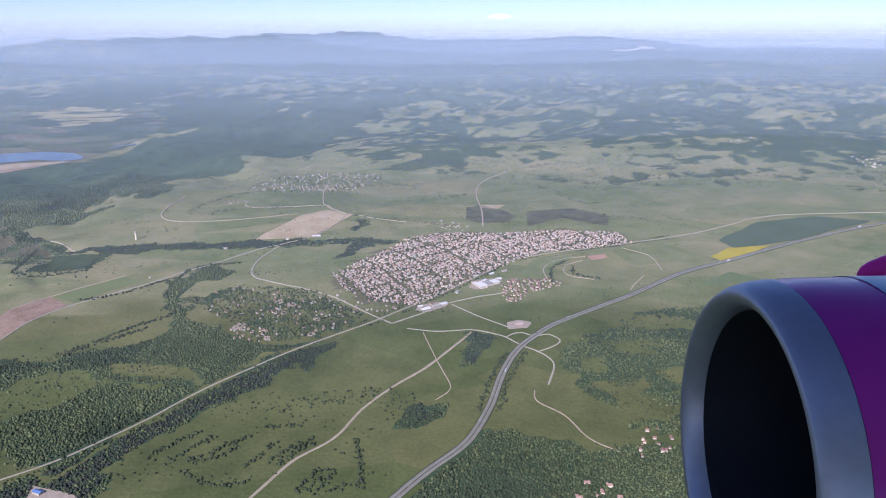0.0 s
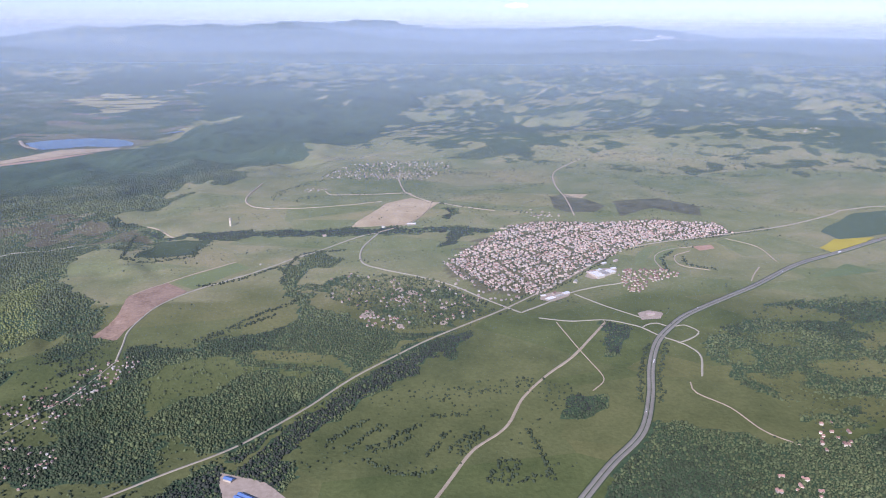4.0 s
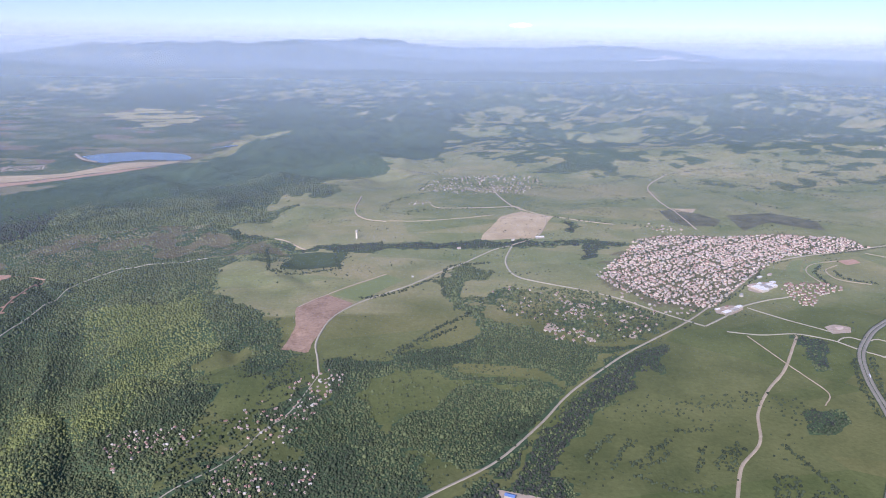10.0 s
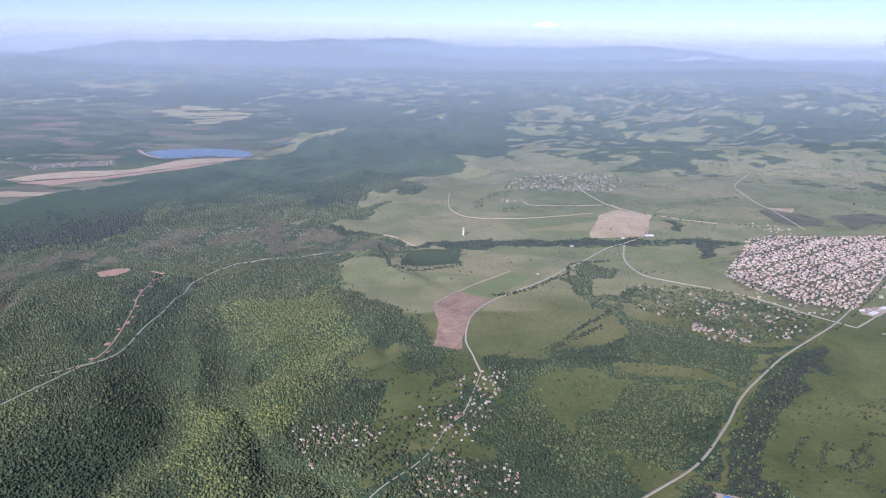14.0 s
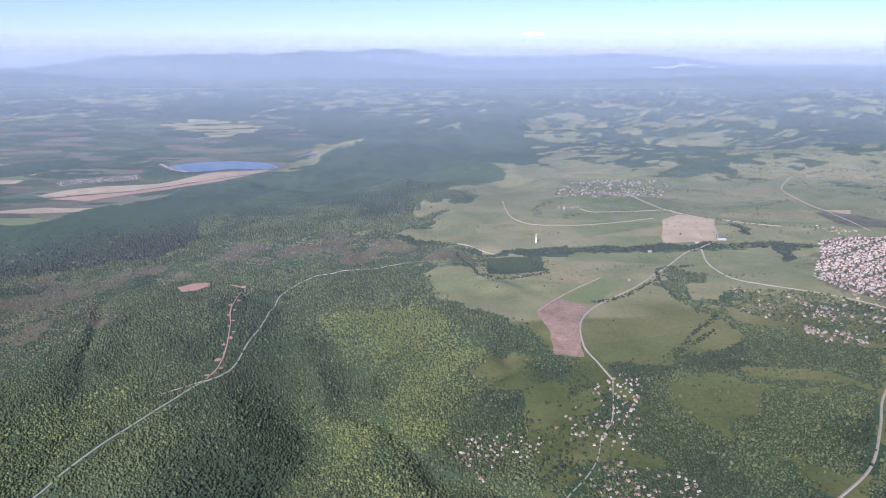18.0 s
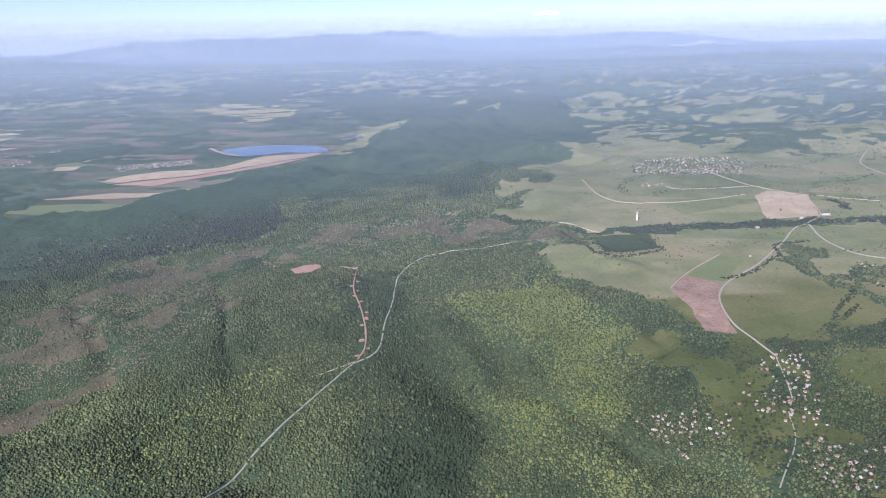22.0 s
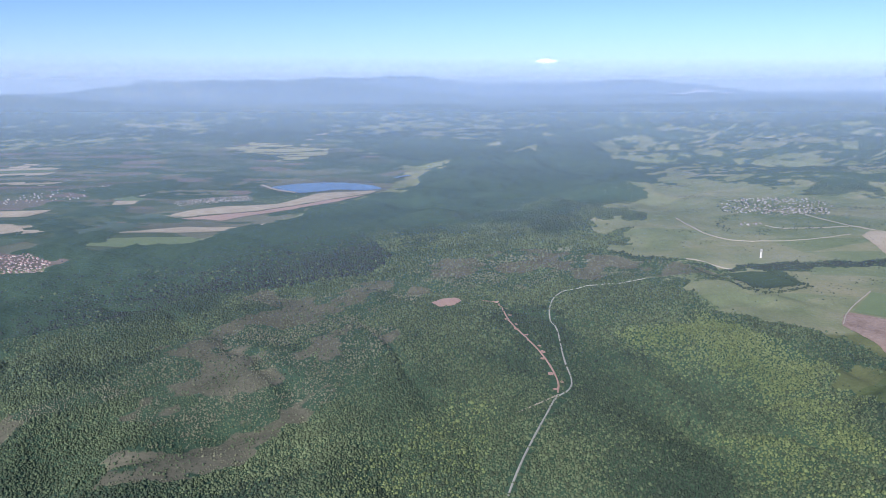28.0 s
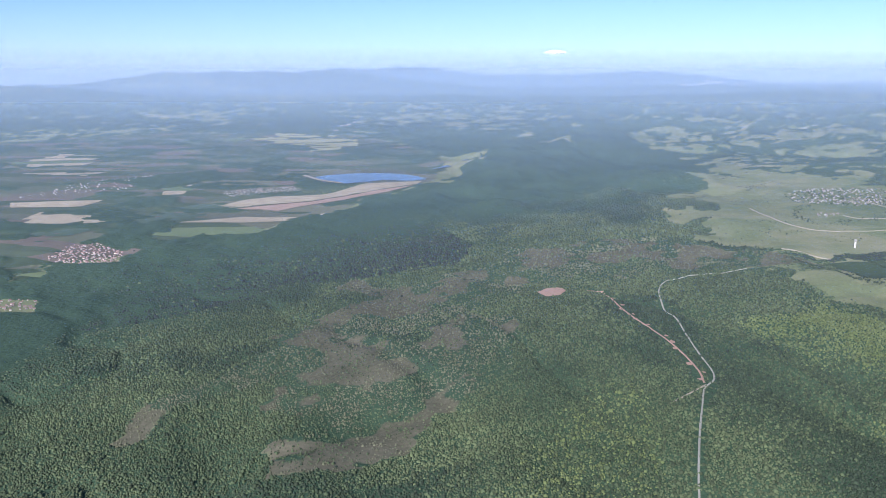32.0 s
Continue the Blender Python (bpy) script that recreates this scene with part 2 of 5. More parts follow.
def height(x, y):
    x, y = np.asarray(x, float), np.asarray(y, float)
    u = -x + 0.15 * (y - 200)
    far = step((y - 900) / 900)
    h = -16 * step((u - 200) / 260) * (1 - 0.6 * far) + 3.2 * step((y - 150) / 70) - 1.2
    h = h + 13 * hump(x, y, 240, 560, 150, 140) + 6 * hump(x, y, 60, 520, 130, 60)
    h = h + 16 * step((y - 700) / 900) * step((x + 250 - 0.1 * (y - 700)) / 500) * (1 - 0.8 * step((y - 1950) / 500))
    grow = step((np.hypot(x, y) - 380) / 900)
    dry = 1 - 0.85 * step((u - 210) / 120) * (1 - step((y - 1300) / 400))
    h = h + dry * grow * 13 * (fbm(x / 210 + 3, y / 210, 5) - 0.5) + dry * step((np.hypot(x, y) - 440) / 300) * 9 * (fbm(x / 95 + 7, y / 120, 4) - 0.5)
    h = h + 1.6 * (fbm(x / 46, y / 46) - 0.5) * step((y - 60) / 60)
    h = h - 1.4 * gully(x, y) + 4.0 * (1 - np.exp(-((x + 236) / 13) ** 2)) * (fbm((x + 0.4 * y) / 21, (y - 0.4 * x) / 36, 3) - 0.5) * step((-128 - x) / 30) * step((y - 70) / 30) * step((420 - y) / 60)
    h = h + 2.0 * step((y - 212) / 45) * step((x + 188) / 30) * (1 - step((y - 560) / 200)) - 3.0 * hump(x, y, -238, 215, 42, 75) - 4.0 * hump(x, y, -190, 650, 110, 120)
    h = h - valleys(x, y)
    rough_hills = step((y - 470) / 260) * step((x + 110 + 0.12 * (y - 470)) / 160)
    h = h + rough_hills * (46 * (fbm(x / 120 + 1.7, y / 150 + 4, 4) - 0.5) + 26 * (0.12 - np.abs(fbm(x / 62 + 6, y / 74, 3) - 0.5)))
    h = h + 19 * (fbm(x / 48 + 2, y / 62 + 8, 4) - 0.5) * step((y - 345) / 120) * (1 - step((y - 860) / 300)) * step((-60 - 0.1 * (y - 400) - x) / 60) * step((x + 330) / 40)
    basin = step(1.6 * (1.35 - np.hypot((x + 370) / 72, (y - 648) / 70)))
    h = h * (1 - basin) - 12.6 * basin - 3.0 * hump(x, y, -370, 620, 120, 110)
    ridged = np.abs(fbm(x / 150 + 9, y / 150, 5) - 0.5)
    for line, wide, jag in ((NEAR_RIDGE, 210, 14), (FAR_RANGE, 430, 38), (PALE_RANGE, 380, 32)):
        top, d = crest(x, y, line)
        w = np.exp(-(d / wide) ** 2)
        h = h * (1 - w) + w * (top + jag * (fbm(x / 62, y / 90, 5) - 0.46)) - 1.6 * jag * w * (1 - w) * (0.5 - 2 * ridged)
    return h + QUARRY_HILL * step((y - 3480) / 220) * np.exp(-((x - 1000) / 380) ** 2) * (1 - step((y - 3750) / 300))


def ground_z(x, y):
    return float(height(np.array([x]), np.array([y]))[0])


def inside(x, y, poly):
    """Which points of the arrays lie in the polygon."""
    hit = np.zeros(x.shape, bool)
    for (x0, y0), (x1, y1) in zip(poly, poly[1:] + poly[:1]):
        if y0 != y1:
            hit ^= ((y0 > y) != (y1 > y)) & (x < (x1 - x0) * (y - y0) / (y1 - y0) + x0)
    return hit


# Land cover, as stretches of the plan.
NORTH_WOOD = [(-480, 200), (-500, 300), (-430, 390), (-370.2, 441.2), (-332.2, 563.5), (-313.3, 605.6), (-282.2, 723.6), (-251, 810.8), (-120.4, 804.7), (-60.6, 706.6), (-89.7, 596.6), (-129.2, 490.7),
              (-158.1, 423.6), (-149.2, 399.8), (-177.8, 375.1), (-176.7, 329), (-202.1, 324.6), (-230.2, 317.9), (-299.1, 268.7), (-330, 230), (-420, 150)]
SCRUB = [(-281, 312), (-273, 324), (-251, 308), (-232, 335), (-214, 334), (-186, 294), (-166, 280), (-156, 276), (-188, 270), (-220, 272), (-240, 270), (-262, 268), (-262, 276)]
DRY_SLOPES = [[(-306, 285), (-279, 300), (-253, 304), (-262, 268), (-284, 240), (-278, 224), (-290, 198), (-305, 166), (-320, 158), (-334, 165), (-344, 187), (-360, 222), (-340, 244), (-316, 276)],
              [(-386, 176), (-371, 190), (-357, 212), (-351, 196), (-362, 177), (-376, 168)], [(-338, 272), (-334, 291), (-308, 276), (-314, 267)], [(-345, 182), (-344, 211), (-318, 232), (-315, 179), (-316, 152), (-328, 150), (-341, 160)]]
WEST_WOOD = [(-179, 263.5), (-171.9, 233.2), (-162, 220), (-147, 211), (-144, 197), (-160, 192), (-164, 180), (-152, 172), (-134, 160), (-131, 180), (-119, 190), (-108, 186),
             (-98, 191), (-79, 182), (-60, 176), (-85, 134), (-101, 121), (-110, 85), (-430, 85), (-400, 140), (-345, 160), (-302.1, 205.7), (-285.2, 237.4), (-268.5, 260.9), (-243.6, 263.6),
             (-227.7, 260.1), (-214.4, 273.4), (-185.1, 271.1)]
RIVER_WOOD = [(-125, 184), (-108, 183), (-83, 202), (-86, 214), (-95.8, 232.5), (-95.4, 254.6), (-85.4, 264.6), (-78.5, 255), (-89.6, 242.6), (-87.8, 228.3), (-79, 210), (-65, 198), (-52, 192),
              (-38, 198), (-46, 190), (-56, 179), (-65, 168), (-85, 135), (-120, 150)]
RAIL_WOOD = [(-101, 112), (-85, 131), (-73, 151), (-56, 175), (-35, 196), (-32, 194), (-34, 187), (-46, 172), (-55, 164), (-65, 151), (-71, 134), (-72, 112)]
SOUTH_WOOD = [(-6, 124), (5, 147), (13, 149), (25, 146), (31, 143), (95, 150), (95, 88), (-14, 88)]
HILL_BUSH = [(34, 190), (74.8, 221.4), (129.4, 224), (130, 136), (48, 150), (40, 165), (34, 178)]
BELT = [(-169, 288), (-154, 286), (-132, 291), (-88, 293), (-51, 298), (-21, 298), (-22, 291), (-55, 289), (-90, 284), (-133, 279), (-152, 279)]
BELT_SCRUB = [(-192, 284), (-169, 288), (-156, 284), (-160, 262), (-187, 260)]
COPSES = [[(-44.3, 311.6), (-39.3, 334.1), (-35.3, 330.7), (-39.3, 309.6)], [(-43.4, 270.5), (-38.4, 291.1), (-29.4, 291.4), (-36.4, 270.6)], [(6, 184), (7, 202), (18, 202), (11, 184)], [(-13, 154), (-12, 162), (-2, 162), (-3, 156), (-9, 153)]]
VILLAGE = [(-41, 251), (-32, 268), (-22, 284), (-15, 301), (0, 309), (23, 308), (51, 314), (78, 307), (80, 291), (67, 287), (41, 280), (28, 267), (8, 244), (-9, 224), (-16, 226), (-24, 227), (-35, 237)]
GARDENS = [(-87.8, 228.3), (-73.7, 240.2), (-52.7, 237.5), (-34.9, 225.8), (-27, 218.7), (-32, 206), (-40, 201), (-49, 196), (-60, 199), (-69, 212)]
UPPER = [(-112, 396), (-107, 420), (-80, 450), (-38, 450), (-38, 423), (-55, 398), (-88, 392)]
SAVANNA = [(-160, 196), (-150, 200), (-131, 187), (-131, 172), (-148, 156), (-158, 168)]
WOOD_BED = [(-460, 85), (-450, 200), (-330, 270), (-215, 335.5), (-164.3, 292.2), (-188.1, 267.3), (-182.1, 255.7), (-190.1, 201.3), (-150, 85)]
GLADES = [[(-118, 161), (-105, 170), (-94, 170), (-99, 158), (-107, 148), (-114, 152)], [(-113, 162), (-105, 172), (-94, 175), (-81, 167), (-92, 158), (-104, 153)], [(-89, 179), (-83, 185), (-72, 182), (-66, 170), (-74, 167)], [(-151, 181), (-133, 182), (-132, 171), (-139, 158), (-147, 150), (-154, 153), (-150, 168)]]
# Bright and dark stands: tree kind, plus valley light and shade put into colour.
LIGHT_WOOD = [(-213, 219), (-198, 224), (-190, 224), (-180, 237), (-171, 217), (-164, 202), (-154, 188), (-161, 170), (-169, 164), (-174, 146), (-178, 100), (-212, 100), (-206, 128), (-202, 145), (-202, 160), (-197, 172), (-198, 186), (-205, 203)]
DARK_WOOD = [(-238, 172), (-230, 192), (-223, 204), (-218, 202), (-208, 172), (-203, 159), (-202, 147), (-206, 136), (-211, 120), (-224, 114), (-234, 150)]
OLIVE_WOOD = [(-292, 130), (-284, 146), (-272, 166), (-255, 186), (-249, 172), (-259, 130)]
BROWN_WOOD = [(-171, 174), (-162, 177), (-155, 166), (-154, 153), (-163, 149), (-172, 152)]
VALLEY_WOOD = [(-463, 370), (-461, 390), (-392, 398), (-351, 416), (-308, 393), (-288, 335), (-296, 302), (-328, 296), (-364, 290), (-391, 256), (-426, 246), (-445, 259), (-470, 303), (-453, 330)]
VALLEY_COPSE = [(-563.8, 592.7), (-559.8, 642.9), (-517.4, 683.2), (-496, 647.4), (-506.8, 596), (-527.7, 546.7)]
FARMLAND = [(-460, 180), (-440, 260), (-470, 330), (-430, 390), (-385.3, 441.2), (-351.3, 532.6), (-312.6, 618.1), (-301.7, 718.3), (-330, 850), (-420, 1060), (-720, 1120), (-1000, 800), (-900, 300), (-700, 150)]
HAMLETS = [[(-493, 344), (-496, 374), (-483, 379), (-464, 364), (-454, 340), (-478, 336)], [(-478, 262), (-484, 282), (-462, 284), (-455, 268)], [(-474, 553), (-452, 581), (-426, 593), (-415, 572), (-440, 549), (-461, 537)]]
MOSAIC = [(-60.6, 706.6), (-89.7, 596.6), (-59.1, 470.5), (58.8, 421.2), (293.8, 372.2), (887.2, 295.7), (1777.5, 691.2), (1500, 1500), (100, 1500), (-100, 1000)]


def cover(x, y):
    """Forest, scrub, bright and farmland shares (0 to 1) at arrays of places."""
    px = x + 13 * (fbm(x / 9, y / 9, 5) - 0.5) + 14 * (fbm(x / 40, y / 40) - 0.5) * step((y - 300) / 200)
    py = y + 13 * (fbm(x / 9 + 50, y / 9, 5) - 0.5) + 22 * (fbm(x / 40 + 50, y / 40) - 0.5) * step((y - 300) / 200)
    forest, scrub = np.zeros_like(x), np.zeros_like(x)
    bright, farm = np.zeros_like(x), np.zeros_like(x)
    wide = (y > 780) | (y < 90) | (x > 330) | (x < -480)
    forest[wide] = 1
    far = step((np.hypot(x, y) - 850) / 300)
    patch = (1 - far) * (0.36 * fbm(x / 10, y / 13, 4) + 0.26 * fbm((x + 0.3 * y) / 26, (y - 0.3 * x) / 9, 4) + 0.38 * fbm(x / 75 + 3, y / 60, 3)) + far * (0.40 * fbm(x / 11 + 5, y / 17, 4) + 0.27 * fbm((x + 0.3 * y) / 36, (y - 0.3 * x) / 13, 4) + 0.33 * fbm(x / 130, y / 150, 3))
    mosaic = inside(px, py, MOSAIC)
    forest[mosaic] = np.clip((patch[mosaic] - 0.485 + 0.055 * far[mosaic]) * 14 + 0.5, 0.06 + 0.20 * far[mosaic], 1)
    open_far = wide & ~mosaic & (y > 90) & (y < 2400) & (0.6 * fbm(x / 20, y / 30, 5) + 0.4 * fbm(x / 200, y / 200, 3) > 0.585)
    forest[open_far] = 0.1
    f = inside(px, py, FARMLAND)
    forest[f], farm[f] = np.clip((fbm(x / 34 + 5, y / 20, 5)[f] - 0.50) * 9, 0, 0.9), 1
    qx, qy = x + 34 * (fbm(x / 24, y / 24, 5) - 0.5), y + 34 * (fbm(x / 24 + 70, y / 24, 5) - 0.5)
    n = inside(2 * qx - x, 2 * qy - y, NORTH_WOOD)
    forest[n], farm[n] = 1, 0
    forest[inside(px, py, WOOD_BED) & (forest < 0.5)] = 1
    for p in (WEST_WOOD, RIVER_WOOD, RAIL_WOOD, SOUTH_WOOD, BELT, VALLEY_COPSE, *COPSES):
        forest[inside(px, py, p)] = 1
    w = inside(px, py, WEST_WOOD) & (x > -152) & ~inside(px, py, RIVER_WOOD)
    forest[w] = np.clip((fbm(x[w] / 15 + 2, y[w] / 12, 5) - 0.46) * 7 + 0.38, 0.10, 1)
    w = inside(px, py, BELT_SCRUB)
    forest[w] = np.clip((fbm(x[w] / 9, y[w] / 9, 4) - 0.45) * 6 + 0.7, 0.35, 1)
    s = inside(qx, qy, SCRUB)
    for p in DRY_SLOPES:
        s |= inside(qx, qy, p)
    scrub[s] = 1
    forest[s] = np.clip((fbm(x / 13, y / 13, 5)[s] - 0.40) * 5, 0, 0.95)
    b = inside(px, py, HILL_BUSH)
    forest[b] = np.clip((fbm(x / 11, y / 8, 5)[b] - 0.40) * 5, 0.10, 0.85)
    for p in GLADES:
        forest[inside(qx, qy, p)] = 0.12
    v = inside(px, py, SAVANNA) & (forest < 0.5)
    forest[v] = np.clip((fbm(x / 12, y / 12, 4)[v] - 0.38) * 2.2, 0, 0.6)
    v = inside(px, py, GARDENS)
    forest[v] = 0.46
    scrub[inside(px, py, VILLAGE)] = 0.8
    for p in HAMLETS:
        forest[inside(x, y, p)] = 0.15
    bright[inside(qx, qy, LIGHT_WOOD)] = 1
    for p in (DARK_WOOD, BROWN_WOOD, VALLEY_WOOD):
        bright[inside(qx, qy, p)] = -1
    return forest, scrub, bright, farm


def mesh_object(name, verts, faces, material, smooth=False):
    me = bpy.data.meshes.new(name)
    me.from_pydata(verts, [], faces)
    me.materials.append(material)
    if smooth:
        me.shade_smooth()
    return new(name, me)


def quad_mesh(name, v, rows, cols, material):
    """A grid of rows x cols vertices as one mesh."""
    me = bpy.data.meshes.new(name)
    i = np.arange((rows - 1) * cols).reshape(rows - 1, cols)[:, :-1].ravel()
    q = np.stack([i, i + 1, i + cols + 1, i + cols], 1)
    me.vertices.add(len(v))
    me.vertices.foreach_set("co", v.astype(np.float32).ravel())
    me.loops.add(q.size)
    me.loops.foreach_set("vertex_index", q.astype(np.int32).ravel())
    me.polygons.add(len(q))
    me.polygons.foreach_set("loop_start", np.arange(0, q.size, 4, dtype=np.int32))
    me.update(calc_edges=True)
    me.materials.append(material)
    me.shade_smooth()
    return me


# ---- the ground: one sheet to the horizon ----
LAKES = [[(-428, 640), (-412, 676), (-392, 702), (-348, 704), (-326, 694), (-314, 626), (-332, 612), (-371, 602), (-386, 596), (-404, 606)], [(-322, 669), (-295, 724), (-270, 780), (-268, 731), (-298, 686)]]
depth = np.concatenate([np.linspace(-900, -120, 24), np.linspace(-110, 80, 60), 80 + np.cumsum(np.linspace(0.9, 1.5, 150)), ])
more, d = [], depth[-1]
while d < 5000:
    d += 1.4 + (d - 260) * 0.009
    more.append(d)
depth = np.concatenate([depth, more])
COLS = 600
side = np.linspace(-1, 1, COLS)
gy = np.repeat(depth, COLS)
gx = -150 + np.tile(side, len(depth)) * (260 + 0.86 * np.maximum(gy, 0) + np.where(gy < 80, (80 - gy) * 1.5, 0))
gz = height(gx, gy)
forest, scrub, bright, farm = cover(gx, gy)
lush = step((246 - gy + 34 * (fbm(gx / 20, gy / 20, 4) - 0.5)) / 40) * step((gx + 216 - 90 * step((gy - 205) / 12)) / 24)
for q in LAKES + [f for f in ([(-458.8, 492.2), (-421.5, 558.1), (-378.7, 592.2), (-368.6, 613.8), (-322.1, 618.1), (-322.8, 590.4), (-377.1, 510.1), (-411.6, 466.2)],)]:
    forest[inside(gx, gy, q)] = 0
thick = step((np.hypot(gx, gy) - 420) / 200)
gz = gz + thick * forest * (0.5 + 1.4 * fbm(gx / 7, gy / 7, 2))


def ground_material():
    m, t, b = nodes_of("land_cover")
    a = t.nodes.new("ShaderNodeVertexColor")
    a.layer_name = "cover"
    sep = t.nodes.new("ShaderNodeSeparateColor")
    t.links.new(a.outputs["Color"], sep.inputs["Color"])
    big, mid, small = noise_node(t, 0.012, 5), noise_node(t, 0.07, 5), noise_node(t, 0.9, 4)
    grass = ramp(t, mixed(t, 0.5, big, mid), [(0.34, (0.178, 0.204, 0.088)), (0.5, (0.248, 0.258, 0.120)), (0.66, (0.328, 0.306, 0.164))])
    lush = ramp(t, mixed(t, 0.5, big, mid), [(0.36, (0.094, 0.114, 0.044)), (0.5, (0.146, 0.162, 0.062)), (0.64, (0.186, 0.196, 0.078))])
    grass = mixed(t, a.outputs["Alpha"], grass, lush)
    grass = mixed(t, 0.5, grass, ramp(t, small, [(0.3, (0.75, 0.75, 0.7)), (0.7, (1.2, 1.2, 1.15))]), "MULTIPLY")
    dry = ramp(t, mixed(t, 0.5, mid, small), [(0.32, (0.096, 0.094, 0.052)), (0.68, (0.200, 0.178, 0.106))])
    wood = ramp(t, mixed(t, 0.5, big, small), [(0.3, (0.040, 0.072, 0.040)), (0.7, (0.095, 0.142, 0.068))])
    vor = t.nodes.new("ShaderNodeTexVoronoi")
    tc = t.nodes.new("ShaderNodeTexCoord")
    mp = t.nodes.new("ShaderNodeMapping")
    mp.inputs["Rotation"].default_value, mp.inputs["Scale"].default_value = (0, 0, 0.35), (0.02, 0.045, 0.001)
    t.links.new(tc.outputs["Object"], mp.inputs["Vector"])
    t.links.new(mp.outputs["Vector"], vor.inputs["Vector"])
    vor.inputs["Scale"].default_value = 1.0
    pick = t.nodes.new("ShaderNodeSeparateColor")
    t.links.new(vor.outputs["Color"], pick.inputs["Color"])
    plots = ramp(t, pick.outputs["Red"], [(0.0, (0.075, 0.105, 0.052)), (0.3, (0.105, 0.135, 0.066)), (0.5, (0.135, 0.155, 0.085)), (0.66, (0.21, 0.165, 0.115)), (0.80, (0.09, 0.125, 0.062)), (0.94, (0.20, 0.195, 0.11))])
    tint = ramp(t, pick.outputs["Green"], [(0.0, (0.78, 0.88, 0.78)), (0.5, (1.0, 1.0, 1.0)), (1.0, (1.18, 1.08, 1.06))])
    grass = mixed(t, 0.8, grass, tint, "MULTIPLY")
    base = mixed(t, sep.outputs["Blue"], grass, plots)
    base = mixed(t, sep.outputs["Green"], base, dry)
    broken = t.nodes.new("ShaderNodeMath")
    broken.operation = "MULTIPLY_ADD"
    broken.inputs[1].default_value = 2.2
    t.links.new(noise_node(t, 0.10, 9, 0.68), broken.inputs[0])
    t.links.new(sep.outputs["Red"], broken.inputs[2])
    shift = t.nodes.new("ShaderNodeMapRange")
    shift.interpolation_type = "SMOOTHSTEP"
    shift.inputs["From Min"].default_value, shift.inputs["From Max"].default_value = 1.48, 1.72
    t.links.new(broken.outputs[0], shift.inputs["Value"])
    base = mixed(t, shift.outputs["Result"], base, wood)
    t.links.new(base, b.inputs["Base Color"])
    b.inputs["Roughness"].default_value = 0.95
    b.inputs["Specular IOR Level"].default_value = 0.1
    lumps = noise_node(t, 0.42, 5, 0.6)
    bump(t, b, mixed(t, shift.outputs["Result"], mixed(t, 0.8, small, (0.5, 0.5, 0.5)), lumps), 0.6, 1.4)
    return m


ground_me = quad_mesh("ground", np.stack([gx, gy, gz], 1), len(depth), COLS, ground_material())
layer = ground_me.color_attributes.new("cover", "FLOAT_COLOR", "POINT")
layer.data.foreach_set("color", np.stack([forest, scrub, farm, lush], 1).astype(np.float32).ravel())
tagged(new("ground", ground_me), "rolling green meadows and dark wooded hills reaching the horizon", "land", kind="structure")

# ---- roads, rails and fields, draped over the ground ----


def smooth_line(pts, gap):
    """Even points along a smooth curve through pts."""
    p = np.array(pts, float)
    ext = np.vstack([2 * p[0] - p[1], p, 2 * p[-1] - p[-2]])
    out = []
    for i in range(1, len(ext) - 2):
        a, b, c, e = ext[i - 1:i + 3]
        n = max(2, int(np.linalg.norm(c - b) / gap))
        for k in range(n):
            s = k / n
            out.append(0.5 * (2 * b + (c - a) * s + (2 * a - 5 * b + 4 * c - e) * s * s + (3 * b - a - 3 * c + e) * s ** 3))
    return np.array(out + [p[-1]])


def lift(x, y):
    return 0.04 + 0.0007 * np.maximum(np.hypot(x, y) - 120, 0)


def ribbon(name, pts, width, material, label="", category="road", gap=1.5, up=0.0, shift=0.0, wob=0.0, parent=None):
    """A strip of road with a crowned section, draped over the ground."""
    c = smooth_line(pts, gap)
    d = np.gradient(c, axis=0)
    n = np.stack([-d[:, 1], d[:, 0]], 1) / np.maximum(np.hypot(d[:, 0], d[:, 1]), 1e-6)[:, None]
    c = c + n * shift
    verts, across = [], (-0.56, -0.5, 0, 0.5, 0.56)
    for k, s in enumerate(across):
        w = width * s * (1 + wob * (fbm(c[:, 0] / 3 + s, c[:, 1] / 3) - 0.5) * 2)
        q = c + n * np.reshape(w, (-1, 1))
        z = height(q[:, 0], q[:, 1]) + lift(q[:, 0], q[:, 1]) + up + (0.03 if k == 2 else 0.0) - (0.25 if k in (0, 4) else 0.0)
        verts.append(np.column_stack([q, z]))
    v = np.stack(verts, 1).reshape(-1, 3)
    ob = new(name, quad_mesh(name, v, len(c), len(across), material))
    if parent:
        ob.parent = parent
        return ob
    return tagged(ob, label, category, kind="structure")


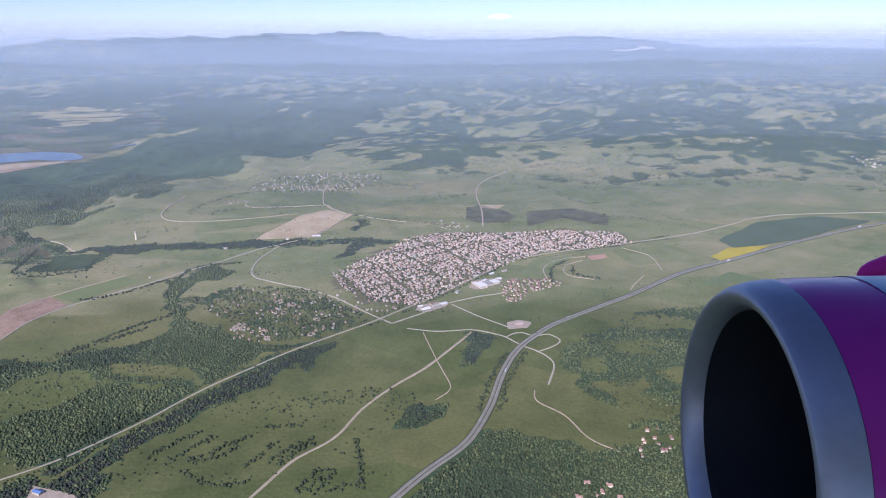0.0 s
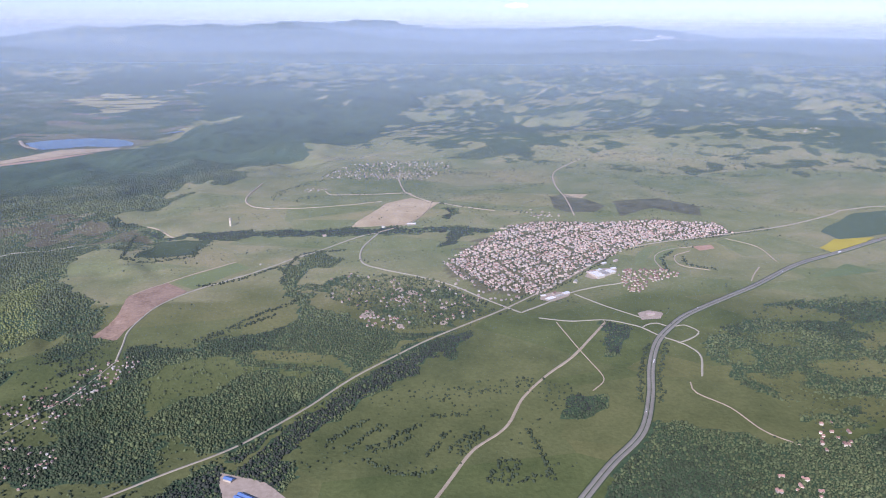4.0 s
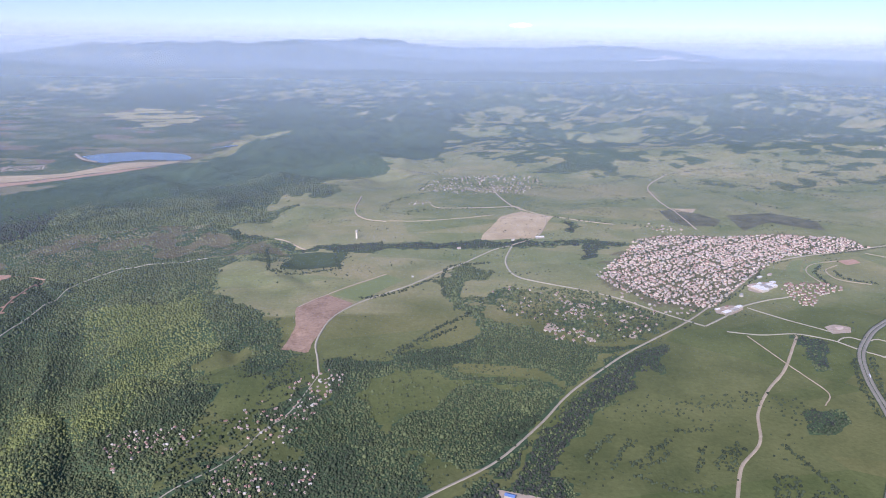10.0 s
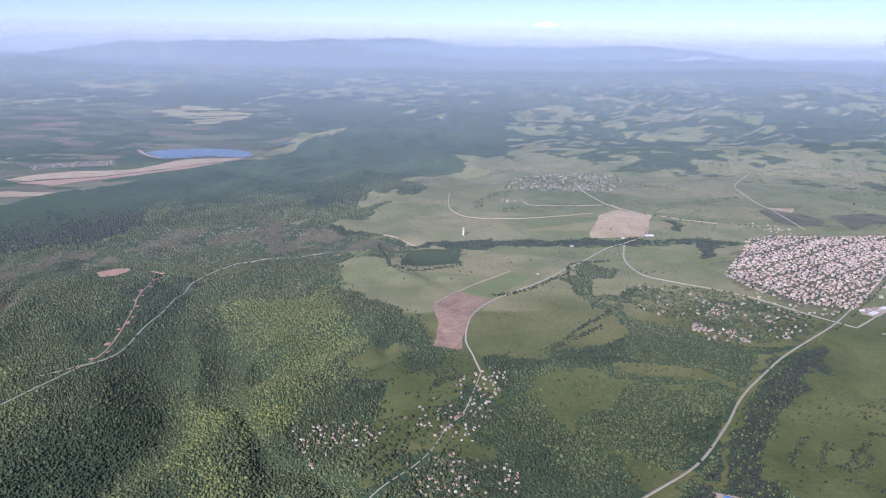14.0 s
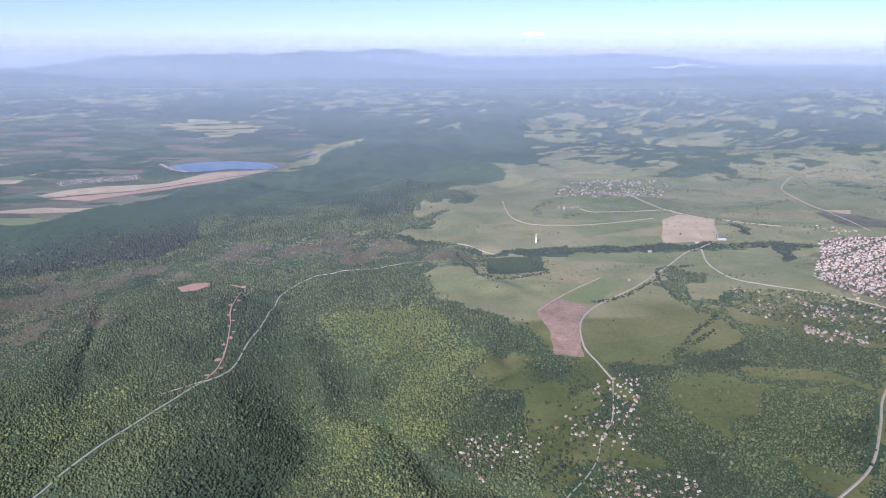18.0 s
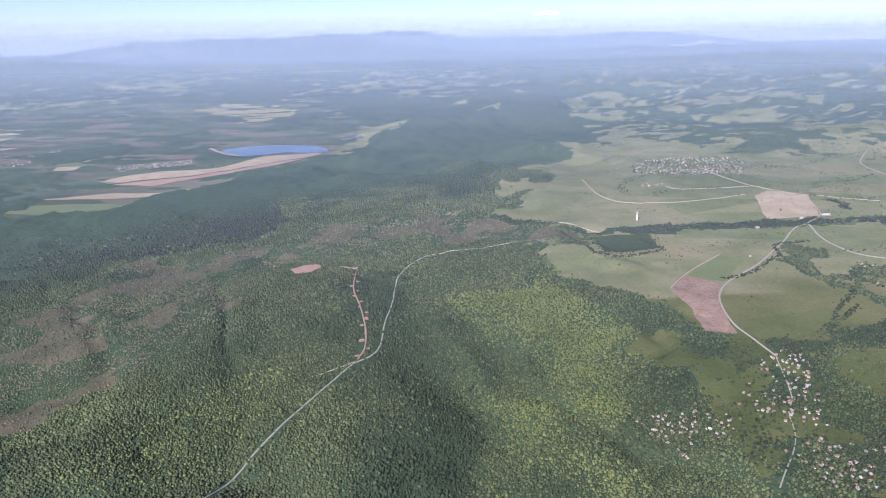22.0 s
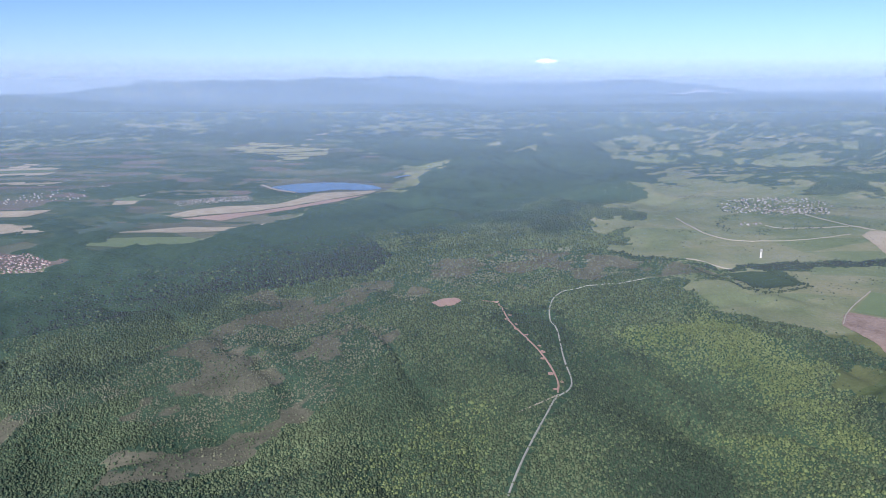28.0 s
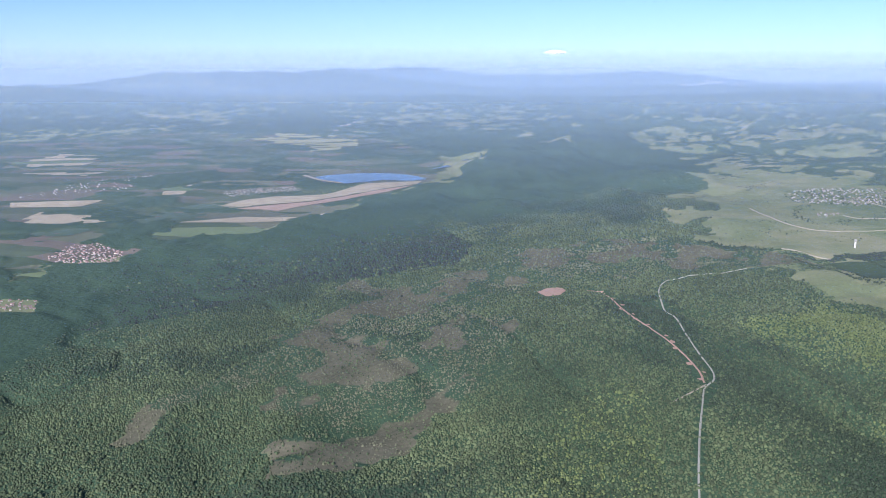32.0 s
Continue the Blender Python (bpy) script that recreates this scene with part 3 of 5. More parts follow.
def plot(name, poly, material, label, category="field", gap=0.8, up=0.0, kind=""):
    """A field: the polygon filled with a grid, draped, with a soft uneven edge."""
    p = np.array(poly, float)
    lo, hi = p.min(0), p.max(0)
    gap = max(gap, (hi - lo).max() / 90)
    nx, ny = (np.ceil((hi - lo) / gap).astype(int) + 2)
    X, Y = np.meshgrid(lo[0] - gap / 2 + np.arange(nx) * gap, lo[1] - gap / 2 + np.arange(ny) * gap)
    keep = inside(X[:-1, :-1] + gap / 2, Y[:-1, :-1] + gap / 2, [tuple(q) for q in p])
    full = np.zeros(X.shape, int)
    for di in (0, 1):
        for dj in (0, 1):
            full[di:ny - 1 + di, dj:nx - 1 + dj] += keep
    best = np.full(X.shape, 1e9)
    BX, BY = X.copy(), Y.copy()
    for (x0, y0), (x1, y1) in zip(p, np.roll(p, -1, 0)):
        t = np.clip(((X - x0) * (x1 - x0) + (Y - y0) * (y1 - y0)) / ((x1 - x0) ** 2 + (y1 - y0) ** 2), 0, 1)
        ex, ey = x0 + t * (x1 - x0), y0 + t * (y1 - y0)
        d = np.hypot(X - ex, Y - ey)
        nearer = d < best
        best, BX, BY = np.where(nearer, d, best), np.where(nearer, ex, BX), np.where(nearer, ey, BY)
    edge = full < 4
    size = (hi - lo).max()
    X, Y = np.where(edge, BX + 0.03 * size * (fbm(BX / size * 9, BY / size * 9) - 0.5), X), np.where(edge, BY + 0.03 * size * (fbm(BX / size * 9 + 5, BY / size * 9) - 0.5), Y)
    Z = height(X, Y) + lift(X, Y) * 0.8 + up
    index, verts, faces = -np.ones(X.shape, int), [], []

    def vert(i, j):
        if index[i, j] < 0:
            index[i, j] = len(verts)
            verts.append((X[i, j], Y[i, j], Z[i, j]))
        return index[i, j]
    for i in range(ny - 1):
        for j in range(nx - 1):
            if keep[i, j]:
                faces.append((vert(i, j), vert(i, j + 1), vert(i + 1, j + 1), vert(i + 1, j)))
    ob = mesh_object(name, verts, faces, material, True)
    return tagged(ob, label, category, kind=kind or "structure")


MOTORWAY = [(-26, 100), (-18, 112), (-10, 124), (-3, 134), (6, 146), (12, 162), (16, 177), (21, 190), (27, 199), (36, 209), (52.8, 222.3), (65.4, 231.7), (87.1, 250.5), (115.4, 269.9), (147.5, 292.1), (182.6, 312.4), (208.2, 325.5), (293.6, 364.1), (411.5, 391.9)]
RAILWAY = [(-140, 88), (-120, 106), (-101, 123), (-85, 137), (-73, 154), (-65, 167), (-56, 178), (-46, 189), (-35, 199), (-21, 212), (-8, 226.6), (3, 238.5), (13.7, 251.2), (25.4, 266.8), (40.1, 276.6), (57.7, 284.6), (78.1, 291), (103.2, 301.9), (136.7, 324.3), (147.6, 333.4), (180.2, 342.7), (254.7, 344.8)]
motorway = ribbon("motorway", MOTORWAY, 2.45, VERGE, "grey dual carriageway with a green central reserve", gap=2)
ribbon("carriageway", MOTORWAY, 0.88, ASPHALT, up=0.05, shift=0.53, gap=2, parent=motorway)
ribbon("carriageway", MOTORWAY, 0.88, ASPHALT, up=0.05, shift=-0.53, gap=2, parent=motorway)
ribbon("railway", RAILWAY, 0.62, BALLAST, "pale straight railway bed with stone ballast", "railway", wob=0.1)
for pts, w, mat, label in (
    ([(-48, 104), (-39, 124), (-33, 137), (-25, 147), (-20, 160), (-13, 171), (-4, 182), (6, 198), (9, 203)], 1.0, DIRT, "pale unpaved track across green meadow"),
    ([(-11, 205), (-2, 203), (9, 204), (16, 201), (19, 199), (23, 194), (27, 191), (30, 187), (31, 182), (28, 172)], 0.7, LANE, "grey lane crossing over the motorway"),
    ([(3, 224.9), (12, 214), (21, 205)], 0.6, LANE, "straight grey lane through meadow"),
    ([(-16, 209), (-7, 217), (2, 226), (12, 231), (21, 234), (25, 240), (27, 247)], 0.8, LANE, "pale lane past the works"),
    ([(-68.4, 287.2), (-72.4, 267.6), (-70.5, 251.3), (-62.6, 244.3), (-48.7, 237.6), (-37.8, 230.9), (-28.9, 222.3), (-22, 215), (-16, 209)], 0.85, LANE, "pale country road skirting the village"),
    ([(-68.4, 289.1), (-56.3, 303.4), (-49.3, 326.1), (-46.2, 341.5), (-32.3, 334.4), (-17.6, 328.6)], 0.7, DIRT, "thin pale road beside the stubble field"),
    ([(-46.2, 341.5), (-60.2, 361.2), (-65.1, 381.1), (-69.1, 410.5)], 0.7, DIRT, "thin pale road to the upper village"),
    ([(-128, 176), (-130, 185), (-132, 195), (-130, 211), (-123.9, 223.1), (-115.8, 231.7), (-106.6, 240.8), (-97.5, 252.2), (-88.4, 264.5), (-76.4, 282.5), (-68.4, 289.1)], 0.75, LANE, "pale country road beside the ploughed field"),
    ([(18.6, 321.2), (19.6, 354.8), (18.6, 388.5), (23.5, 421.8), (43.3, 453.1)], 0.9, DIRT, "pale track climbing the hill"),
    ([(24, 169), (24, 164), (30, 157), (34, 147), (40, 141)], 0.5, DIRT, "winding pale track through bushes"),
    ([(-262, 96), (-256, 116), (-251, 135), (-245, 153), (-239, 169), (-235, 179), (-231, 184), (-229, 191), (-229, 205), (-228, 222), (-228, 242), (-222, 262), (-210, 269), (-188, 272)], 0.55, LANE, "pale forest road winding through woods"),
    ([(-234, 182), (-233, 189), (-234, 200), (-238, 218), (-242, 233), (-244, 256)], 0.6, CLAY, "eroded orange clay track in the forest"),
    ([(-234, 181), (-240, 176), (-246, 171)], 0.5, DIRT, "short pale spur track"),
    ([(-244, 257), (-252, 262), (-260, 259)], 0.7, CLAY, "clay track to the clearing"),
    ([(-166.4, 292.2), (-158.6, 288.6), (-151.6, 282.7)], 0.9, DIRT, "pale curved track beside the tree belt"),
    ([(-141.3, 385.3), (-140.3, 350.3), (-134.3, 335.7), (-123.3, 329.4)], 0.9, DIRT, "pale bent track in dry meadow"),
    ([(-103.2, 365), (-99.2, 358.4), (-87.2, 358.6), (-61.2, 362.1), (-58.3, 354.8)], 0.7, DIRT, "pale lane below the upper village"),
    ([(-122.3, 330.4), (-101.2, 331), (-72.2, 343.2)], 0.3, DIRT, "faint track across dry meadow"),
    ([(-142, 219.6), (-133.8, 231.7), (-116.5, 250.2)], 0.45, DIRT, "pale field track along the crop"),
    ([(19, 199), (21, 201), (24, 202), (27, 200)], 0.6, LANE, "slip road of the motorway junction"),
    ([(29, 200), (32, 201), (35, 197), (32, 193), (27, 190)], 0.6, LANE, "looping slip road of the junction"),
    ([(-6, 202), (-2, 186), (0, 179), (2, 170), (-2, 164)], 0.4, DIRT, "thin footpath across the meadow"),
    ([(38.2, 242.2), (38.1, 257.9), (45, 268.8), (57.6, 274.4)], 0.5, DIRT, "faint terrace track round the hill"),
    ([(54.8, 245.5), (45.9, 251), (46.9, 261.8), (54.7, 268.7)], 0.5, DIRT, "faint inner terrace track"),
    ([(65.2, 235), (68.7, 241.5), (73.5, 248.9)], 0.6, DIRT, "short pale track by the motorway"),
    ([(74.3, 284.4), (82, 272.4), (82.1, 254.2)], 0.5, DIRT, "pale field track below the village"),
    ([(-128, 176), (-132, 158), (-136, 150), (-140, 138), (-150, 122)], 0.36, LANE, "narrow lane between garden houses"),
):
    ribbon("track" if mat in (DIRT, CLAY) else "road", pts, 0.74 * w, mat, label, wob=0.8 if mat is CLAY else 0.35)

FIELDS = [
    ("ploughed_field", [(-141, 190), (-140, 206), (-143, 219), (-134.8, 230.9), (-124.9, 223.1), (-131, 207), (-133, 193), (-133, 188)], PLOUGHED, "bare reddish-brown ploughed field"),
    ("crop_field", [(-132.8, 230.9), (-116.5, 249.3), (-109.6, 244.3), (-123.9, 224.9)], CROP, "bright green crop field"),
    ("stubble_field", [(-81.4, 296.2), (-69.2, 339.7), (-58.3, 352), (-44.2, 340.6), (-57.3, 300.7)], TAN, "pale tan stubble field"),
    ("rape_field", [(106.4, 272.2), (118.3, 284.4), (137.8, 289.4), (125, 277.3), (108.4, 266.6)], RAPE, "bright yellow flowering rape field"),
    ("crop_field", [(118.1, 296.8), (148.4, 327.1), (179.8, 337.2), (204.5, 328.7), (149.4, 296), (120.1, 284.2)], DARK_CROP, "dark green crop field by the motorway"),
    ("crop_field", [(88.6, 238.3), (106.6, 253.2), (115.5, 246.6), (105.1, 242.6)], PALE_CROP, "pale green crop field by the motorway"),
    ("stubble_field", [(-458.9, 496.6), (-432.1, 534.1), (-394, 548.9), (-368.5, 602.9), (-330.1, 614.6), (-322.2, 613.4), (-325.4, 595.4), (-353.7, 572.7), (-399.4, 512.8), (-446.8, 486.5)], TAN, "long tan fields beside the lake"),
    ("stubble_field", [(-442.8, 483.6), (-399.2, 508.1), (-354.6, 566.4), (-327.4, 588.7), (-339.9, 565.4), (-377.3, 514.9), (-411.6, 474.4)], surface("orange_stubble", (0.40, 0.25, 0.15), (0.55, 0.38, 0.25), 0.06, fine=10), "long orange-tan fields beside the lake"),
    ("stubble_field", [(-461, 431), (-426.4, 453.4), (-382.3, 447.4), (-390.2, 438.1), (-430.2, 432.6)], TAN, "narrow tan stubble strip"),
    ("crop_field", [(-469, 396), (-457, 418), (-412, 420), (-394, 402), (-429, 392)], CROP, "green crop strip at the wood's edge"),
    ("stubble_field", [(-383.3, 451.5), (-378.4, 459), (-364.2, 442.4), (-369.2, 436.1)], TAN, "small tan field"),
    ("stubble_field", [(-553, 407), (-554, 443), (-529, 455), (-508, 449), (-531, 427)], TAN, "tan strip field in the valley"),
    ("ploughed_field", [(-476, 282), (-487, 299), (-470, 303), (-464, 288)], PLOUGHED, "small reddish ploughed field"),
    ("crop_field", [(-449, 239), (-445, 251), (-431, 251), (-432, 239)], CROP, "small green crop field"),
    ("stubble_field", [(-519, 545.4), (-511.7, 589.6), (-498.7, 574.6), (-500.2, 540.1)], TAN, "tan field on the valley side"),
    ("rape_field", [(-585, 1020), (-540, 1110), (-422, 1010), (-405, 895), (-450, 830)], surface("yellow_green_crop", (0.34, 0.31, 0.12), (0.48, 0.42, 0.18), 0.02), "hazy yellow-green fields"),
    ("stubble_field", [(-560, 1250), (-525, 1385), (-438, 1279), (-442, 1110), (-513, 1121)], TAN, "hazy pinkish tan fields"),
    ("crop_field", [(-502, 421), (-499, 453), (-469, 502.8), (-440.8, 489.6), (-458.3, 443.7), (-483, 427)], DARK_CROP, "long dark green valley field"),
    ("stubble_field", [(-516, 427), (-521, 439), (-505, 457), (-506, 434)], TAN, "small tan valley field"),
    ("stubble_field", [(-560, 440), (-561, 462), (-526, 457), (-532, 446)], TAN, "small pale valley field"),
    ("crop_field", [(-541, 430), (-519, 430), (-502, 408), (-509, 395), (-540, 395)], DARK_CROP, "dark green valley field"),
    ("stubble_field", [(-603, 499), (-544.4, 513.8), (-546, 486), (-591, 480)], TAN, "pinkish tan valley field"),
    ("stubble_field", [(-741, 708), (-730, 815), (-670, 781), (-650, 708), (-683, 700)], TAN, "hazy pinkish valley fields"),
    ("stubble_field", [(-684, 648), (-637, 663), (-608, 663), (-619, 637)], TAN, "hazy tan strip field"),
    ("crop_field", [(-661, 942), (-654, 988), (-607, 957), (-632, 905)], PALE_CROP, "hazy yellow-green field"),
    ("crop_field", [(-615, 988), (-593, 1038), (-574, 1021), (-581, 957)], PALE_CROP, "hazy pale green field"),
    ("crop_field", [(-471, 334), (-453, 338), (-450, 323), (-457, 309), (-490, 315)], CROP, "green field below the valley village"),
    ("bare_patch", [(57.6, 274.4), (65.5, 276.8), (65.5, 271.7), (58.6, 268.8)], CLAY, "bare orange earth on the terraced hill"),
    ("bare_patch", [(19.5, 364.6), (32.3, 363.7), (27.4, 354.7), (19.5, 357.6)], TAN, "bare tan earth beside the hill track"),
    ("bare_patch", [(-172.2, 643.6), (-168.8, 648.8), (-156.4, 648.6), (-154.4, 638.9)], CHALK, "pale bare clearing in far woods"),
    ("bare_patch", [(-106.3, 662.5), (-100.9, 678), (-81.8, 694.7), (-78.6, 678.7)], CHALK, "white bare clearing in far woods"),
    ("clearing", [(-268, 254), (-264, 259), (-259, 261), (-257, 257), (-260, 252), (-265, 250)], CLAY, "orange bare clay clearing in the forest"),
    ("stubble_field", [(-524.9, 561.2), (-528.2, 597), (-505.7, 592.8), (-493.5, 557.1), (-509.1, 537.6)], TAN, "pale tan field in the valley"),
    ("crop_field", [(-155, 278), (-134, 279), (-135, 258), (-156, 254)], VERGE, "dark green fenced field beside the tree belt"),
    ("scrub_field", [(39, 319), (42, 349), (56, 353), (66, 355), (81, 338), (76, 319), (66, 327), (58, 336), (50, 330)], DARK_SCRUB, "dark low scrub on the slope above the village"),
    ("scrub_field", [(12, 358), (20, 364), (30, 352), (36, 340), (30, 328), (17, 327), (11, 334)], DARK_SCRUB, "dark low scrub beside the hill track"),
    ("crop_field", [(29, 251), (33, 264), (39, 273), (45, 275), (40, 267), (35, 257), (32, 246)], TERRACE, "light green terraces on the round hill"),
    ("crop_field", [(35, 248), (37, 259), (42, 269), (50, 275), (52, 272), (45, 264), (39, 253)], TERRACE, "light green upper terraces of the hill"),
    ("yard", [(20, 209), (24, 211), (28, 209), (26, 205), (20, 204)], YARD, "pale bare yard of the service station"),
    ("yard", [(8.9, 239.3), (11.8, 245.1), (18.6, 247.3), (21.6, 244.1), (16.7, 239.4), (11.8, 236.9)], YARD, "pale bare yard round the factory halls"),
    ("yard", [(-9, 219.6), (-8, 224), (-3, 226.6), (2, 226.6), (1, 223.2), (-5, 218)], YARD, "pale bare yard of the lane works"),
    ("yard", [(-84, 124), (-85, 128), (-75, 125), (-66, 117), (-79, 114)], YARD, "bare pale yard of the railside works"),
]


def strips(poly, count, angle, share=0.92):
    """Long narrow plots cut from a polygon's extent along an angle."""
    p = np.array(poly, float)
    c, s = math.cos(angle), math.sin(angle)
    mid = p.mean(0)
    q = (p - mid) @ np.array([[c, -s], [s, c]])
    lo, hi = q.min(0), q.max(0)
    out, wide = [], (hi[1] - lo[1]) / count
    for k in range(count):
        b0, b1 = lo[1] + k * wide + 0.04 * wide, lo[1] + (k + share) * wide
        xs = np.linspace(lo[0], hi[0], 60)
        world_xy = np.stack([xs, np.full(60, (b0 + b1) / 2)], 1) @ np.array([[c, s], [-s, c]]) + mid
        ok = xs[inside(world_xy[:, 0], world_xy[:, 1], [tuple(v) for v in p])]
        if len(ok) > 4:
            a0, a1 = ok[0], ok[-1]
            d = (a1 - a0) * 0.08
            quad = np.array([(a0 + d, b0), (a1 - d, b0), (a1, b1), (a0, b1)]) @ np.array([[c, s], [-s, c]]) + mid
            out.append([tuple(v) for v in quad])
    return out


for n, (name, poly, mat, label) in enumerate(FIELDS):
    far_off = "beside the lake" not in label and max(q[1] for q in poly) > 580 and mat in (TAN, PALE_CROP) or "yellow-green fields" in label
    if far_off:
        for k, quad in enumerate(strips(poly, 5 if max(q[1] for q in poly) > 600 else 3, 0.25)):
            plot(name, quad, mat if "yellow" in label else (mat, PALE_CROP, mat, mat, mat)[k % 5], label)
    else:
        plot(name, poly, mat, label)

# washed-out bare earth beside the clay track
blot = random.Random(8)
for k in range(16):
    at_y = 184 + k * 4.6
    at_x = np.interp(at_y, [182, 189, 200, 218, 233, 256], [-234, -233, -234, -238, -242, -244]) + blot.uniform(-1.4, 1.4)
    wide, long = blot.uniform(0.35, 0.9), blot.uniform(0.7, 1.8)
    plot("bare_patch", [(at_x + wide * math.cos(a) * blot.uniform(0.6, 1.2), at_y + long * math.sin(a) * blot.uniform(0.6, 1.2)) for a in [q * 0.785 for q in range(8)]], CLAY, "washed-out orange clay patch in the forest", gap=0.25, up=0.1)

# trodden pinkish yards between the garden houses
for at_x, at_y, size in ((-64, 206, 1.5), (-55, 226, 1.3), (-51, 224, 1.6), (-40, 212, 1.2), (-40, 201, 1.2), (-53, 199, 1.1), (-52, 217, 1.0), (-63, 208, 1.2)):
    plot("yard", [(at_x + size * math.cos(a) * blot.uniform(0.7, 1.4), at_y + 1.5 * size * math.sin(a) * blot.uniform(0.6, 1.2)) for a in [q * 0.785 for q in range(8)]], YARD, "pinkish bare yard among garden houses", gap=0.3, up=0.06)

# ---- water ----


def water_material():
    m, t, b = nodes_of("lake_water")
    b.inputs["Base Color"].default_value = (0.09, 0.15, 0.205, 1)
    b.inputs["Roughness"].default_value, b.inputs["IOR"].default_value = 0.22, 1.33
    bump(t, b, noise_node(t, 0.3, 3), 0.08, 0.3)
    return m


WATER = water_material()


def lake(poly, level, label):
    c = np.array([np.array(a) + (np.array(b) - np.array(a)) * k / 8 for a, b in zip(poly, poly[1:] + poly[:1]) for k in range(8)], float)
    c = c + min(9.0, 0.05 * np.ptp(c, 0).max()) * (np.stack([fbm(c[:, 0] / 12, c[:, 1] / 12), fbm(c[:, 0] / 12 + 40, c[:, 1] / 12)], 1) - 0.5)
    bm = bmesh.new()
    bm.faces.new([bm.verts.new((x, y, level)) for x, y in c])
    bmesh.ops.triangulate(bm, faces=bm.faces[:])
    me = bpy.data.meshes.new("lake")
    bm.to_mesh(me)
    me.materials.append(WATER)
    tagged(new("lake", me), label, "lake", kind="structure")


lake([(-425, 640), (-410, 672), (-390, 696), (-366, 696), (-346, 699), (-329, 688), (-322, 655), (-318, 627), (-332, 617), (-355, 623), (-371, 609), (-386, 602), (-401, 612)], -15.1, "calm blue reservoir below wooded hills")
ribbon("dam", [(-427, 642), (-408, 616), (-388, 600)], 2.6, DIRT, "pale straight dam of the reservoir", "dam", up=0.8)
lake([(-318, 668), (-295, 716), (-275, 768), (-271, 735), (-298, 692)], -12.0, "narrow blue arm of the reservoir")

# ---- woods ----
rng = np.random.RandomState(11)


def crown_shapes(count, rings=((0.04, 0.92), (0.58, 0.86)), sides=4):
    """Uneven tree crowns, unit radius and height, as vertex arrays with one set of faces."""
    shapes = []
    for _ in range(count):
        v = []
        for z, r in rings:
            for k in range(sides):
                a = 2 * math.pi * (k + rng.uniform(-0.3, 0.3)) / sides
                q = r * rng.uniform(0.7, 1.15)
                v.append((q * math.cos(a), q * math.sin(a), z + rng.uniform(-0.08, 0.08)))
        v.append((rng.uniform(-0.2, 0.2), rng.uniform(-0.2, 0.2), 1.0))
        shapes.append(v)
    faces = []
    for r in range(len(rings) - 1):
        for k in range(sides):
            a, b = r * sides + k, r * sides + (k + 1) % sides
            faces += [(a, b, b + sides), (a, b + sides, a + sides)]
    top = len(rings) * sides
    faces += [(top - sides + k, top - sides + (k + 1) % sides, top) for k in range(sides)]
    return np.array(shapes), np.array(faces)


SHAPES, CROWN_FACES = crown_shapes(14)


def tri_mesh(name, v, f, material):
    me = bpy.data.meshes.new(name)
    me.vertices.add(len(v))
    me.vertices.foreach_set("co", v.astype(np.float32).ravel())
    me.loops.add(f.size)
    me.loops.foreach_set("vertex_index", f.astype(np.int32).ravel())
    me.polygons.add(len(f))
    me.polygons.foreach_set("loop_start", np.arange(0, f.size, 3, dtype=np.int32))
    me.update(calc_edges=True)
    me.materials.append(material)
    me.shade_smooth()
    return me


def crowns(name, x, y, radius, tall, material, label):
    """Many tree crowns as one object."""
    n = len(x)
    if not n:
        return
    s = SHAPES[rng.randint(0, len(SHAPES), n)]
    a = rng.uniform(0, 6.283, n)
    ca, sa = np.cos(a)[:, None], np.sin(a)[:, None]
    vx = (s[:, :, 0] * ca - s[:, :, 1] * sa) * radius[:, None] + x[:, None]
    vy = (s[:, :, 0] * sa + s[:, :, 1] * ca) * radius[:, None] + y[:, None]
    vz = s[:, :, 2] * tall[:, None] + (height(x, y) - 0.05)[:, None]
    v = np.stack([vx, vy, vz], 2).reshape(-1, 3)
    f = (CROWN_FACES[None] + (np.arange(n) * s.shape[1])[:, None, None]).reshape(-1, 3)
    tagged(new(name, tri_mesh(name, v, f, material)), label, "trees", kind="stuff")


def scatter(x0, x1, y0, y1, gap):
    """Jittered grid of places."""
    X, Y = np.meshgrid(np.arange(x0, x1, gap), np.arange(y0, y1, gap))
    x, y = X.ravel(), Y.ravel()
    return x + rng.uniform(-0.48, 0.48, x.size) * gap, y + rng.uniform(-0.48, 0.48, x.size) * gap


def near_line(x, y, pts, w):
    c = smooth_line(pts, 3.0)
    out = np.zeros(x.shape, bool)
    for px, py in c:
        out |= (x - px) ** 2 + (y - py) ** 2 < w * w
    return out


KEEP_CLEAR = [(MOTORWAY, 2.4), (RAILWAY, 1.7),
              ([(-262, 96), (-251, 135), (-245, 153), (-239, 169), (-231, 184), (-229, 205), (-228, 242), (-222, 262), (-210, 269), (-188, 272)], 1.3),
              ([(-234, 182), (-234, 200), (-238, 218), (-242, 233), (-244, 256)], 1.6),
              ([(-39, 124), (-25, 147), (-13, 171), (6, 198)], 1.8),
              ([(-128, 176), (-130, 185), (-132, 195), (-130, 211), (-123.9, 223.1)], 1.7),
              ([(-128, 176), (-132, 158), (-136, 150), (-140, 138), (-150, 122)], 1.5)]
ARABLE = [f[1] for f in FIELDS]


def clear(x, y):
    ok = np.ones(x.shape, bool)
    for pts, w in KEEP_CLEAR:
        ok &= ~near_line(x, y, pts, w)
    for p in ARABLE + LAKES + HAMLETS:
        ok &= ~inside(x, y, p)
    return ok


